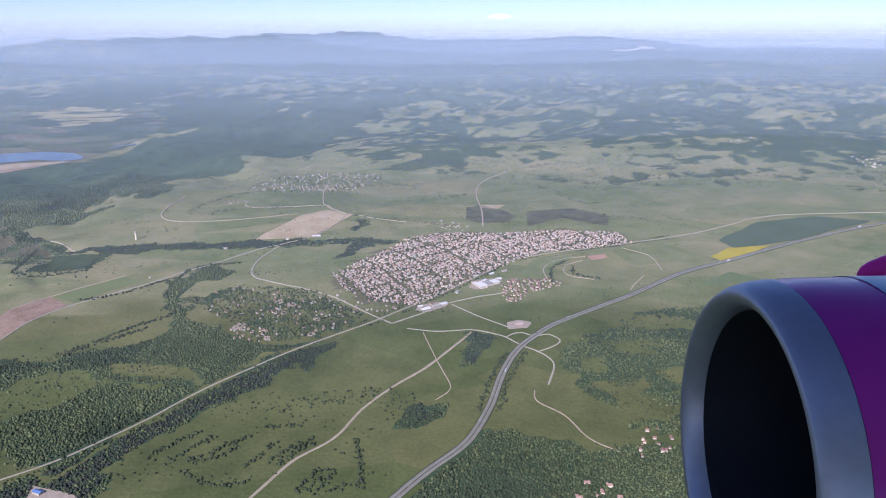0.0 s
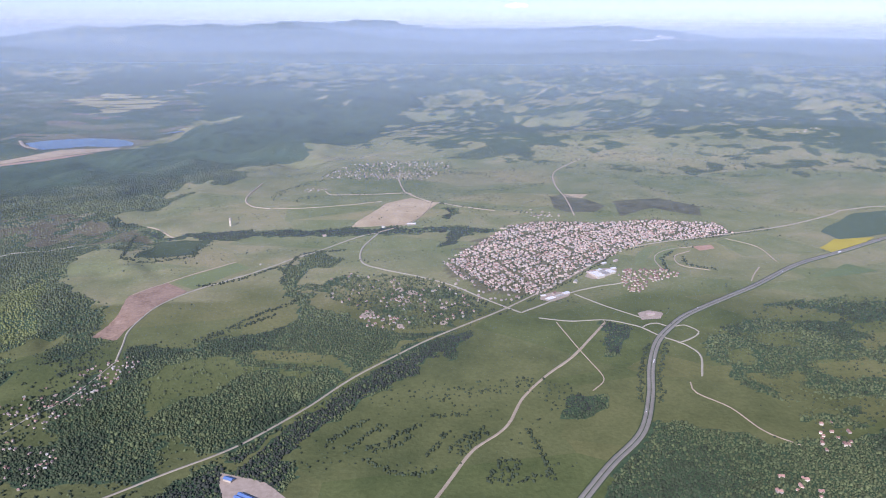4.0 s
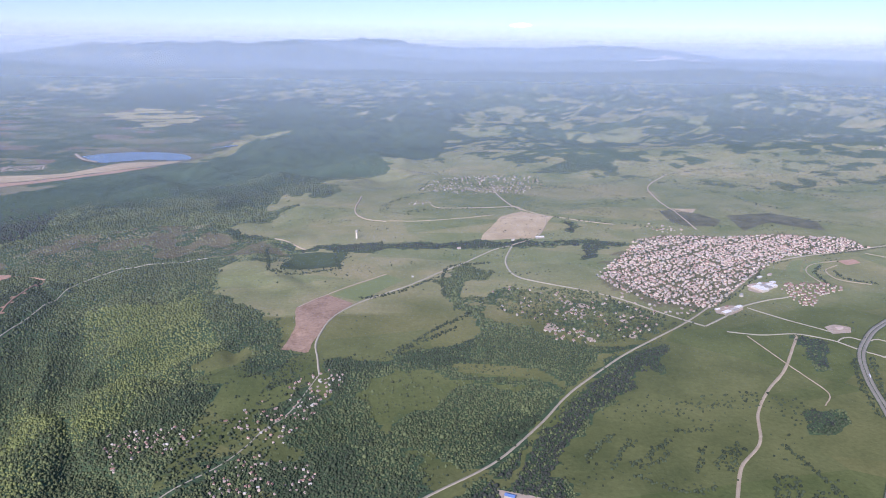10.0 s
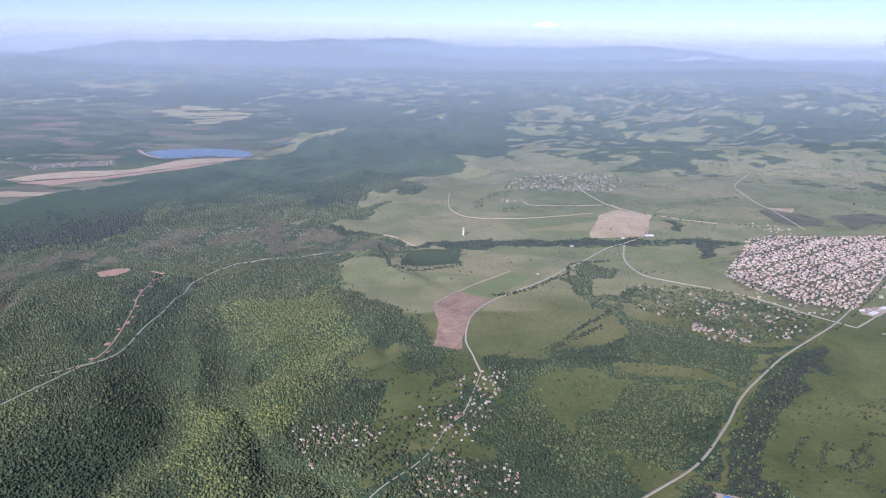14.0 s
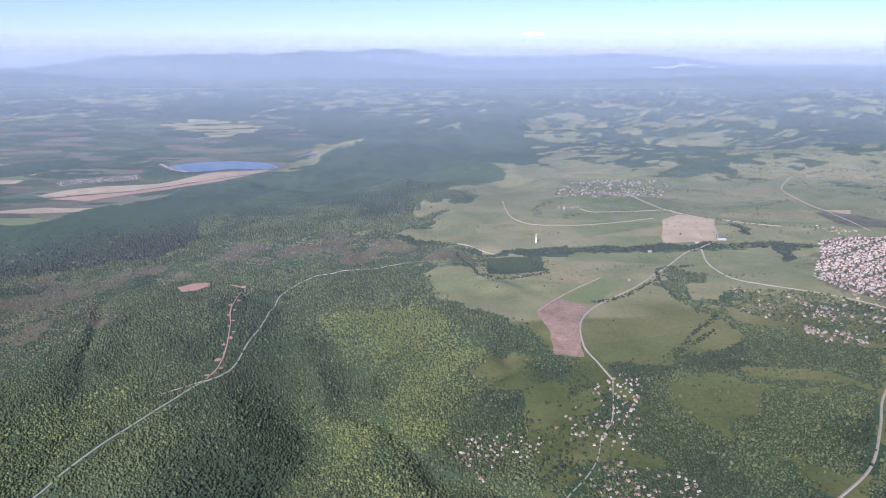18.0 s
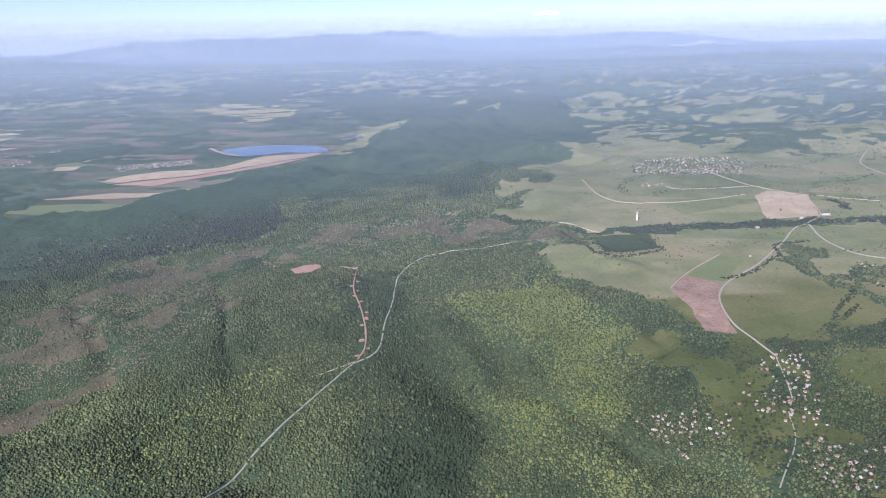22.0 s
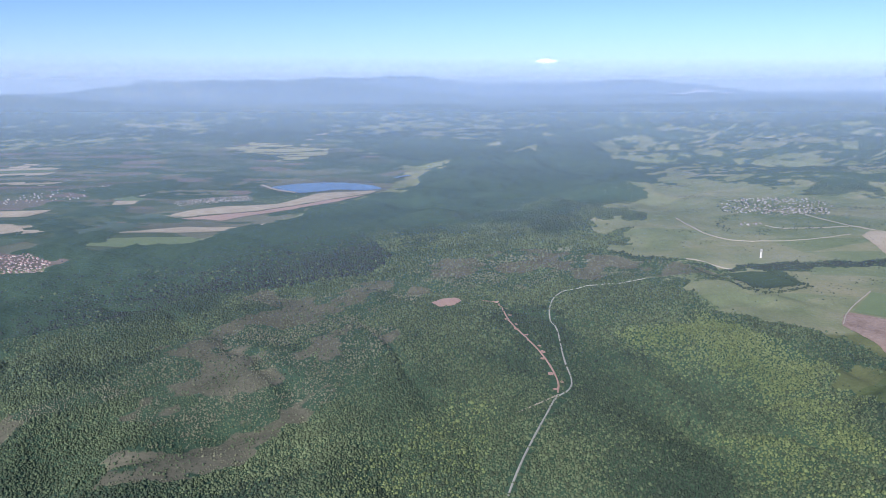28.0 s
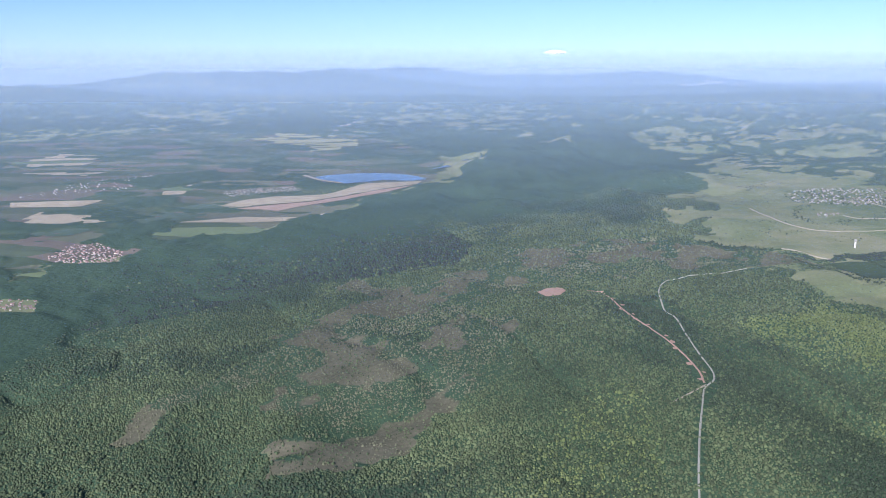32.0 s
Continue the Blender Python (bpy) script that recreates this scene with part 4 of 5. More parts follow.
for (x0, x1, y0, y1, gap, size) in ((-430, 130, 95, 200, 0.55, 0.37), (-430, 130, 200, 290, 0.70, 0.45), (-480, 330, 290, 470, 1.08, 0.62), (-620, 330, 470, 760, 1.9, 0.85)):
    x, y = scatter(x0, x1, y0, y1, gap)
    seen = (x > -310 - 0.68 * y) & (x < 20 + 0.66 * y)
    x, y = x[seen], y[seen]
    fo, sc, br, fa = cover(x, y)
    keep = (rng.uniform(0, 1, x.size) < np.where(sc > 0.9, np.maximum(0.8 * fo, 0.3), fo) * np.clip(0.55 + 1.1 * fbm(x / 4, y / 4, 2), 0.5, 1.0) * (1 - step((y - 500) / 260))) & clear(x, y)
    x, y, sc, br = x[keep], y[keep], sc[keep], br[keep]
    tone = fbm(x / 34 + 4, y / 34, 4) + 0.035 * rng.uniform(-1, 1, x.size)
    r = size * np.clip(rng.lognormal(-0.22, 0.30, x.size), 0.4, 1.7) * np.where(sc > 0.9, 0.8, 1.0)
    tall = r * rng.uniform(1.0, 1.55, x.size) * (1 - 0.4 * step((y - 300) / 200))
    low = np.zeros(x.shape, bool)
    for p in (BELT, BELT_SCRUB, *COPSES):
        low |= inside(x, y, p)
    tall = np.where(low, tall * 0.6, tall)
    grey = (sc > 0.9) & (fbm(x / 9 + 3, y / 9, 4) + 0.10 * rng.uniform(-1, 1, x.size) > 0.50)
    tone = tone + 0.08 * rng.uniform(-1, 1, x.size)
    jx, jy = x + rng.normal(0, 1.4, x.size) + 9 * (fbm(x / 14, y / 14, 4) - 0.5), y + rng.normal(0, 1.4, x.size) + 9 * (fbm(x / 14 + 9, y / 14, 4) - 0.5)
    # crown colour also carries the lit and shaded valley sides
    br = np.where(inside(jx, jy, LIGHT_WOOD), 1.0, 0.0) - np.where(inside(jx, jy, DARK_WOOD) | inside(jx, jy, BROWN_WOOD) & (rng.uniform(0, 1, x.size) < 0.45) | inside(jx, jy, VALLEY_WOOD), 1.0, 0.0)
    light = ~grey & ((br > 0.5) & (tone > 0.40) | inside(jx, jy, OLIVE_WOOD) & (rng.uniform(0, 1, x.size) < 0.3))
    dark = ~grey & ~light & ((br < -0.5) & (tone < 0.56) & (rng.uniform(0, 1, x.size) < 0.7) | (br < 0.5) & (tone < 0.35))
    pine = np.zeros(x.shape, bool)
    for p in (RAIL_WOOD, BELT, VALLEY_WOOD, *COPSES):
        pine |= inside(x, y, p) & (rng.uniform(0, 1, x.size) < 0.75)
    dark, light = dark & ~pine, light & ~pine
    west = inside(x, y, WEST_WOOD) & (x > -152) & (tone < 0.5) & ~pine & ~grey
    dark, light = dark | west, light & ~west
    rest = ~(grey | light | dark | pine)
    for pick, mat, label in ((rest, LEAF, "dense green broadleaf forest crowns"), (light, LEAF_LIGHT, "bright young green forest crowns, lit slope partly in the colour"),
                             (dark, LEAF_DARK, "dark brownish oak forest crowns, slope shade partly in the colour"), (grey, LEAF_GREY, "grey-green scrub bushes on dry slope"), (pine, LEAF_PINE, "dark dense conifer plantation crowns")):
        crowns("woodland", x[pick], y[pick], r[pick], tall[pick], mat, label)

# loose bushes and hedges on the meadows
x, y = scatter(-200, 420, 110, 640, 1.7)
x, y = x[(x > -310 - 0.68 * y) & (x < 20 + 0.66 * y)], y[(x > -310 - 0.68 * y) & (x < 20 + 0.66 * y)]
fo, sc, br, fa = cover(x, y)
clump = fbm(x / 26 + 8, y / 11, 4)
rows_of = np.abs(fbm((x + 0.3 * y) / 42, (y - 0.3 * x) / 14, 4) - 0.5) < 0.011
far_rows = rows_of & (y > 290) & (fbm(x / 50, y / 50, 3) > 0.42)
keep = (fo < 0.3) & (rng.uniform(0, 1, x.size) < np.where(far_rows, 0.65, np.clip((clump - 0.60) * 3.0, 0.005, 0.7))) & clear(x, y) & ~inside(x, y, VILLAGE)
x, y = x[keep], y[keep]
r = rng.uniform(0.18, 0.42, x.size) * (1 + 0.4 * step((y - 300) / 200))
crowns("bushes", x, y, r, r * rng.uniform(0.9, 1.5, x.size), LEAF_DARK, "loose dark bushes on green meadow")

# hedge rows on the terraces below the railway, and other hedges
FAR_HEDGES = [[(-156, 254), (-155, 279)], [(-134, 279), (-135, 258)], [(-156, 254), (-146, 256), (-135, 258)], [(-58.2, 411.7), (-34.3, 419.8), (-12.7, 419.5), (10.8, 436.4), (33.4, 447.5), (60, 458.7), (84.7, 469.9)], [(76.5, 426.9), (91.1, 411.6), (107.9, 398.2), (125.5, 387.3)], [(40.2, 413.6), (57.8, 405.9), (69.4, 371.3), (84.1, 365.9)],
              [(-49.2, 342.5), (-30.3, 335.3), (-9.8, 327.4), (4.9, 321.3)], [(79.1, 341.9), (91.6, 333.4), (98.6, 326.1)], [(-116.3, 340.1), (-110.2, 350.9), (-93.2, 356.6), (-75.2, 360)], [(-126.2, 344.7), (-126.2, 364), (-120.2, 378.6), (-109.1, 390.4)],
              [(84.7, 456.8), (98.3, 432.7), (113.8, 411.1)], [(-34.2, 368.4), (-9.8, 376), (12.7, 387.4)]]
HEDGES = [[(-123.9, 227.5), (-114.8, 230.9), (-105.6, 239.1), (-96.5, 248.9)], [(-159.4, 252), (-167.7, 283.3)], [(-140.4, 283.4), (-134.4, 256.2)], [(-159.5, 251.4), (-146.4, 251.1), (-134.4, 255.3)],
          [(-65, 139), (-61, 145), (-57, 149)], [(-60, 137), (-57, 142), (-53, 147)], [(-56, 137), (-52, 140), (-49, 144), (-44, 148)], [(-54, 136), (-50, 139), (-46, 143)],
          [(-42, 152), (-35, 152)], [(-43, 135), (-40, 141), (-39, 144)], [(-38, 137), (-34, 143), (-30, 146)], [(-36, 136), (-30, 145)], [(-56, 133), (-51, 130), (-46, 128), (-41, 130)],
          [(-30, 126), (-27, 134)], [(-28, 126), (-25, 134)], [(-26, 126), (-23, 134)], [(-24, 126), (-17, 130)], [(-20, 146), (-18, 136), (-17, 128)],
          [(-111, 189), (-104, 196), (-97, 206), (-87, 217)], [(-108, 190), (-100, 198), (-92, 206)], [(-95.8, 230.9), (-96.6, 246.2), (-92.4, 260.5), (-79.4, 264.9)],
          [(39.2, 242.2), (41, 257.9), (47.9, 267.8)], [(56.7, 246.4), (48.8, 252), (49.8, 260.6)], [(14, 160), (18, 176), (24, 190)], [(9, 160), (13, 176), (18, 188)]]
hx, hy = [], []
for line in HEDGES:
    c = smooth_line(line, 0.8)
    for px, py in c:
        for _ in range(4):
            if rng.uniform() < 0.7:
                hx.append(px + rng.normal(0, 0.40))
                hy.append(py + rng.normal(0, 0.55))
for line in FAR_HEDGES:
    for px, py in smooth_line(line, 0.8):
        for _ in range(2):
            if rng.uniform() < 0.55:
                hx.append(px + rng.normal(0, 1.0))
                hy.append(py + rng.normal(0, 1.6))
for off in (-1.7, 1.7):
    for px, py in smooth_line(RAILWAY, 0.8):
        if py < 300 and fbm(np.array([px / 9 + off]), np.array([py / 9]), 3)[0] > 0.46:
            hx.append(px - 0.75 * off + rng.normal(0, 0.3))
            hy.append(py + 0.75 * off + rng.normal(0, 0.3))
band = [(-46, 161), (-31, 168), (-16, 171), (-6, 167), (-5, 157), (-12, 155), (-18, 163), (-30, 161), (-44, 157)]
bx, by = scatter(-48, 0, 153, 173, 1.2)
some = inside(bx, by, band) & (rng.uniform(0, 1, bx.size) < 0.55) & ~near_line(bx, by, [(-25, 147), (-13, 171), (6, 198)], 1.3)
sx, sy = rng.uniform(-80, -48, 90), rng.uniform(305, 356, 90)
sparse = inside(sx, sy, FIELDS[2][1]) & (rng.uniform(0, 1, 90) < 0.5)
bx, by, some = np.concatenate([bx, sx]), np.concatenate([by, sy]), np.concatenate([some, sparse])
hx, hy = np.concatenate([hx, bx[some]]), np.concatenate([hy, by[some]])
r = rng.uniform(0.22, 0.5, hx.size)
crowns("hedges", hx, hy, r, r * rng.uniform(1.0, 1.6, hx.size), LEAF_DARK, "dark hedge rows along meadow terraces")

# ---- houses ----


def part(name, bm, material, parent, label=""):
    me = bpy.data.meshes.new(name)
    bm.to_mesh(me)
    bm.free()
    me.materials.append(material)
    ob = new(name, me)
    ob.parent = parent
    if label:
        ob["label"] = label
    return ob


def box(bm, x0, x1, y0, y1, z0, z1):
    v = [bm.verts.new(p) for p in ((x0, y0, z0), (x1, y0, z0), (x1, y1, z0), (x0, y1, z0), (x0, y0, z1), (x1, y0, z1), (x1, y1, z1), (x0, y1, z1))]
    for f in ((0, 3, 2, 1), (4, 5, 6, 7), (0, 1, 5, 4), (1, 2, 6, 5), (2, 3, 7, 6), (3, 0, 4, 7)):
        bm.faces.new([v[i] for i in f])


def roof_shape(bm, w, d, z, rise, hip):
    """A pitched roof with eaves: gabled (hip 0) or hipped."""
    e = 0.07
    a = [bm.verts.new(p) for p in ((-w - e, -d - e, z - 0.03), (w + e, -d - e, z - 0.03), (w + e, d + e, z - 0.03), (-w - e, d + e, z - 0.03))]
    r = [bm.verts.new((-(w + e) * (1 - hip), 0, z + rise)), bm.verts.new(((w + e) * (1 - hip), 0, z + rise))]
    for f in ((a[0], a[1], r[1], r[0]), (a[2], a[3], r[0], r[1]), (a[1], a[2], r[1]), (a[3], a[0], r[0]), (a[3], a[2], a[1], a[0])):
        bm.faces.new(f)


HOUSE_SIZES = [tuple(0.78 * v for v in q[:4]) + q[4:] for q in ((0.46, 0.36, 0.46, 0.28, 0.0), (0.40, 0.34, 0.60, 0.26, 0.45), (0.56, 0.33, 0.38, 0.25, 0.0), (0.36, 0.31, 0.38, 0.23, 0.3), (0.50, 0.40, 0.62, 0.29, 0.4), (0.30, 0.27, 0.32, 0.17, 0.0))]


def make_house(k, roof):
    w, d, z, rise, hip = HOUSE_SIZES[k]
    thing = new("house")
    bm = bmesh.new()
    box(bm, -w, w, -d, d, -0.3, z)
    wall = part("wall", bm, PLASTER, thing)
    bm = bmesh.new()
    roof_shape(bm, w, d, z, rise, hip)
    part("roof", bm, ROOF[roof], thing)
    bm = bmesh.new()
    box(bm, w * 0.3, w * 0.3 + 0.1, 0.06, 0.16, z, z + rise + 0.12)
    part("chimney", bm, ROOF[1], thing)
    for s in (-0.5, 0.15):
        bm = bmesh.new()
        box(bm, w * s, w * s + 0.16, -d - 0.012, -d + 0.02, z * 0.42, z * 0.42 + 0.2)
        part("window", bm, DARK_GLASS, wall)
    tagged(thing, ("red clay-tiled", "faded pink-tiled", "grey sheet-roofed")[roof] + " small house with pale plaster walls", "house")
    return thing


PROTOS = [make_house(k, r) for k, r in ((0, 0), (1, 0), (2, 1), (3, 1), (4, 0), (5, 2), (1, 1), (0, 2))]
first_use = set()


def house_at(k, x, y, turn, group, scale=1.0):
    m = Matrix.Translation((x, y, ground_z(x, y))) @ Matrix.Rotation(turn, 4, "Z")
    if k not in first_use:
        first_use.add(k)
        PROTOS[k].matrix_basis = m
        PROTOS[k]["group"] = group
        return PROTOS[k]
    ob = copy_thing(PROTOS[k], m)
    ob["group"] = group
    ob.scale = (scale,) * 3
    return ob


def many_houses(name, places, label):
    """Far houses joined into two meshes: walls and roofs."""
    walls, roofs = [bmesh.new() for _ in range(1)], {0: bmesh.new(), 1: bmesh.new(), 2: bmesh.new()}
    holder = new(name)
    base = height(np.array([q[0] for q in places]), np.array([q[1] for q in places]))
    for (x, y, turn, k, roof, big), low in zip(places, base):
        w, d, z, rise, hip = (q * big if i < 4 else q for i, q in enumerate(HOUSE_SIZES[k]))
        m = Matrix.Translation((x, y, low)) @ Matrix.Rotation(turn, 4, "Z")
        n0 = len(walls[0].verts)
        box(walls[0], -w, w, -d, d, -0.4, z)
        walls[0].verts.ensure_lookup_table()
        for v in walls[0].verts[n0:]:
            v.co = m @ v.co
        bm = roofs[roof]
        n0 = len(bm.verts)
        roof_shape(bm, w, d, z, rise, hip)
        bm.verts.ensure_lookup_table()
        for v in bm.verts[n0:]:
            v.co = m @ v.co
    part("wall", walls[0], PLASTER, holder)
    for k, bm in roofs.items():
        part("roof", bm, ROOF[k], holder)
    tagged(holder, label, "houses", kind="stuff")


def settle(poly, gap, share, angle, seed, street=0):
    """House places along crooked rows inside a polygon."""
    r = np.random.RandomState(seed)
    p = np.array(poly, float)
    c, s = math.cos(angle), math.sin(angle)
    mid = p.mean(0)
    reach = np.abs(p - mid).max() * 1.5
    out = []
    loose = 0.40 if street else 0.48
    for i, a in enumerate(np.arange(-reach, reach, gap)):
        for j, b in enumerate(np.arange(-reach, reach, gap * 0.92)):
            if street and (i % 13 == 0 or j % street == 0):
                continue
            x = mid[0] + a * c - b * s + r.uniform(-loose, loose) * gap + (1.6 * math.sin(b / 9) if street else 0)
            y = mid[1] + a * s + b * c + r.uniform(-loose, loose) * gap + (1.6 * math.sin(a / 11) if street else 0)
            if r.uniform() < share and inside(np.array([x]), np.array([y]), poly)[0]:
                turn = angle + r.choice([0, math.pi / 2]) + r.uniform(-0.2, 0.2)
                out.append((x, y, turn, r.randint(0, 6), r.choice([0, 0, 1, 1, 1, 2]), r.uniform(0.85, 1.15)))
    return out


DACHA_GROUPS = [[(-168, 135), (-168, 141), (-163, 147), (-154, 151), (-149, 146), (-155, 138), (-162, 133)], [(-139, 145), (-138, 152), (-130, 164), (-125, 159), (-130, 144)],
                [(-130, 178), (-121, 177), (-122, 164), (-130, 163)], [(-142, 127), (-137, 134), (-121, 135), (-122, 122), (-140, 121)]]
DACHAS = [(-168, 137), (-163, 145), (-154, 152), (-139, 155), (-130, 173), (-125, 165), (-127, 152), (-133, 140), (-123, 132), (-134, 118), (-140, 122), (-155, 131)]
places = settle(VILLAGE, 1.28, 0.80, 0.6, 3, street=9)
near = [q for q in places if q[1] < 262]
near, spare = near[:50], near[50:]
for x, y, turn, k, roof, big in near:
    house_at((k + 2 * roof) % 8, x, y, turn, "village houses")
many_houses("village_houses", spare + [q for q in places if q[1] >= 262], "dense village of pale houses with red and pink roofs")
DACHA_GROUPS += [[(-169, 140), (-171, 146), (-163, 151), (-150, 151), (-148, 143), (-159, 139)], [(-148, 150), (-142, 160), (-133, 174), (-124, 180), (-120, 171), (-128, 158), (-135, 148)], [(-145, 134), (-135, 140), (-122, 136), (-122, 130), (-133, 119)]]
dacha_places = [q for n, p in enumerate(DACHA_GROUPS) for q in settle(p, 1.7, 0.46, 0.3 + n, 5 + n)]
random.Random(3).shuffle(dacha_places)
for x, y, turn, k, roof, big in dacha_places[:105]:
    house_at((k + 2 * roof) % 8, x, y, turn, "houses among trees", 0.78)
many_houses("cottages", [q[:5] + (0.75 * q[5],) for q in dacha_places[105:]], "small pale cottages scattered among trees")
for x, y, turn, k, roof, big in (settle(GARDENS, 2.9, 0.42, 0.5, 6)[:110] + settle([(-60, 216), (-54.9, 224.1), (-46.9, 222.3), (-44, 216), (-53, 212)], 2.0, 0.5, 0.4, 21) + settle([(-70, 203), (-62, 209), (-51, 204), (-50, 196), (-62, 197)], 2.0, 0.5, 0.4, 22)):
    house_at((k + 2 * roof) % 8, x, y, turn, "garden houses", 0.95)
many_houses("outlying_houses", settle([(-35.7, 235.1), (-23.9, 226.7), (-14, 221.4), (-18, 216), (-29.9, 221.4), (-37.8, 230.1)], 2.0, 0.4, 0.5, 35) + settle([(-2.9, 333.2), (-2.9, 316.2), (9.7, 310.9), (14.7, 324.3)], 2.6, 0.6, 0.4, 31) + settle([(-117.2, 362.7), (-115.2, 372.5), (-103.2, 371.1), (-104.2, 364)], 2.6, 0.7, 0.2, 33) + [(-90, 284, 0.4, 2, 1, 1.6), (-107, 247.5, 0.2, 5, 2, 1.3), (-67, 297, 0.1, 2, 2, 1.4)], "pale houses outside the village")
many_houses("hillside_houses", [q[:5] + (1.05 * q[5],) for q in settle(UPPER, 2.7, 0.5, 0.2, 8)], "scattered pale houses of the upper village")
for poly, gap, label, seed in (
    (HAMLETS[2], 2.5, "pale houses of a valley village by the lake", 9),
    (HAMLETS[0], 2.1, "red-roofed houses of a valley village", 10),
    ([(-385, 1000), (-380, 1065), (-346, 1047), (-349, 989)], 6.0, "hazy pale houses beyond the lake", 12),
    (HAMLETS[1], 2.3, "red-roofed houses at the valley edge", 13),
    ([(20, 240), (27, 247), (43, 244), (41, 239), (30, 234), (26, 225), (21, 226)], 1.5, "reddish houses of a roadside hamlet", 14),
    ([(44, 138), (45, 148), (49, 152), (54, 151), (52, 139)], 2.6, "pale and red houses among bushes", 15),
    ([(25, 124), (29, 131), (36, 129), (36, 122)], 2.4, "red-roofed houses in the wood's edge", 16),
    ([(362.7, 627.4), (383.5, 632.7), (424.4, 598), (384.6, 576.9)], 6.0, "scattered hillside houses", 17),
    ([(388, 880), (396, 902), (432, 915), (450, 860), (430, 845)], 7.0, "pale houses of a far hill village", 41),
    ([(201, 509.8), (210.7, 534.1), (239.4, 547.2), (234.7, 518.4)], 5.0, "white houses on a far hillside", 42),
    ([(257, 436.5), (257.3, 481.2), (283.9, 470), (280.1, 442.2)], 5.0, "white houses beside far woods", 43),
    ([(-500, 1360), (-500, 1410), (-460, 1400), (-460, 1360)], 9.0, "hazy white houses in far valley", 44),
    ([(600, 1050), (640, 1150), (760, 1120), (700, 1020)], 15.0, "scattered white houses on far slopes", 45),
    ([(150, 1080), (180, 1180), (330, 1200), (300, 1100)], 17.0, "scattered white houses in far woods", 46),
    ([(470, 1230), (473, 1276), (607, 1494), (550, 1320)], 20.0, "hazy white houses on a far wooded slope", 47),
    ([(471, 1027), (505, 1138), (608, 1239), (548, 1102)], 14.0, "hazy white houses of a far hillside village", 48),
    ([(472, 881), (488, 924), (547, 993), (512, 915)], 9.0, "scattered pale houses on a far hill", 49),
    ([(87, 660), (89, 684), (107, 731), (102, 684)], 8.0, "few white houses on light green hills", 50),
    ([(260, 1014), (265, 1046), (302, 1092), (289, 1038)], 11.0, "few white houses in far hazy woods", 51),
    ([(-660, 1251), (-650, 1362), (-617, 1287), (-633, 1213)], 10.0, "hazy pale houses at the far valley's end", 52),
    ([(-610, 520), (-600, 600), (-560.8, 641.9), (-550.7, 561.5)], 6.0, "hazy village in the valley fields", 18),
):
    many_houses("houses", [q[:4] + (0 if "red" in label else q[4], q[5] * (1.2 if gap < 3 else 1.6)) for q in settle(poly, gap, 0.75, seed * 0.3, seed)], label)

# garden trees among the houses
x, y = np.concatenate([np.stack(scatter(-90, -25, 195, 245, 1.9)), np.stack(scatter(-40, 90, 222, 322, 1.9)), np.stack(scatter(-170, -120, 116, 176, 1.6)), np.stack(scatter(-114, -36, 390, 452, 2.3))], 1)
keep = np.zeros(x.shape, bool)
for p in (VILLAGE, GARDENS, UPPER, DACHAS):
    keep |= inside(x, y, p)
keep &= rng.uniform(0, 1, x.size) < np.where(inside(x, y, VILLAGE), 0.70, 0.72)
x, y = x[keep], y[keep]
r = rng.uniform(0.28, 0.6, x.size)
crowns("garden_trees", x, y, r, r * rng.uniform(1.0, 1.5, x.size), LEAF_DARK, "green garden trees between houses")

# ---- works, sheds, tower, vehicles ----


def shed(x, y, w, d, z, turn, roof, label, bays=4):
    thing = new("shed")
    thing.matrix_basis = Matrix.Translation((x, y, ground_z(x, y))) @ Matrix.Rotation(turn, 4, "Z")
    bm = bmesh.new()
    box(bm, -w, w, -d, d, -0.3, z)
    part("wall", bm, PLASTER, thing)
    for k in range(bays):
        a = -d + 2 * d * k / bays
        bm = bmesh.new()
        roof_shape(bm, w, d / bays - 0.06, z, 0.22, 0.0)
        bmesh.ops.translate(bm, verts=bm.verts, vec=(0, a + d / bays, 0.02))
        part("roof", bm, roof, thing)
    tagged(thing, label, "shed")


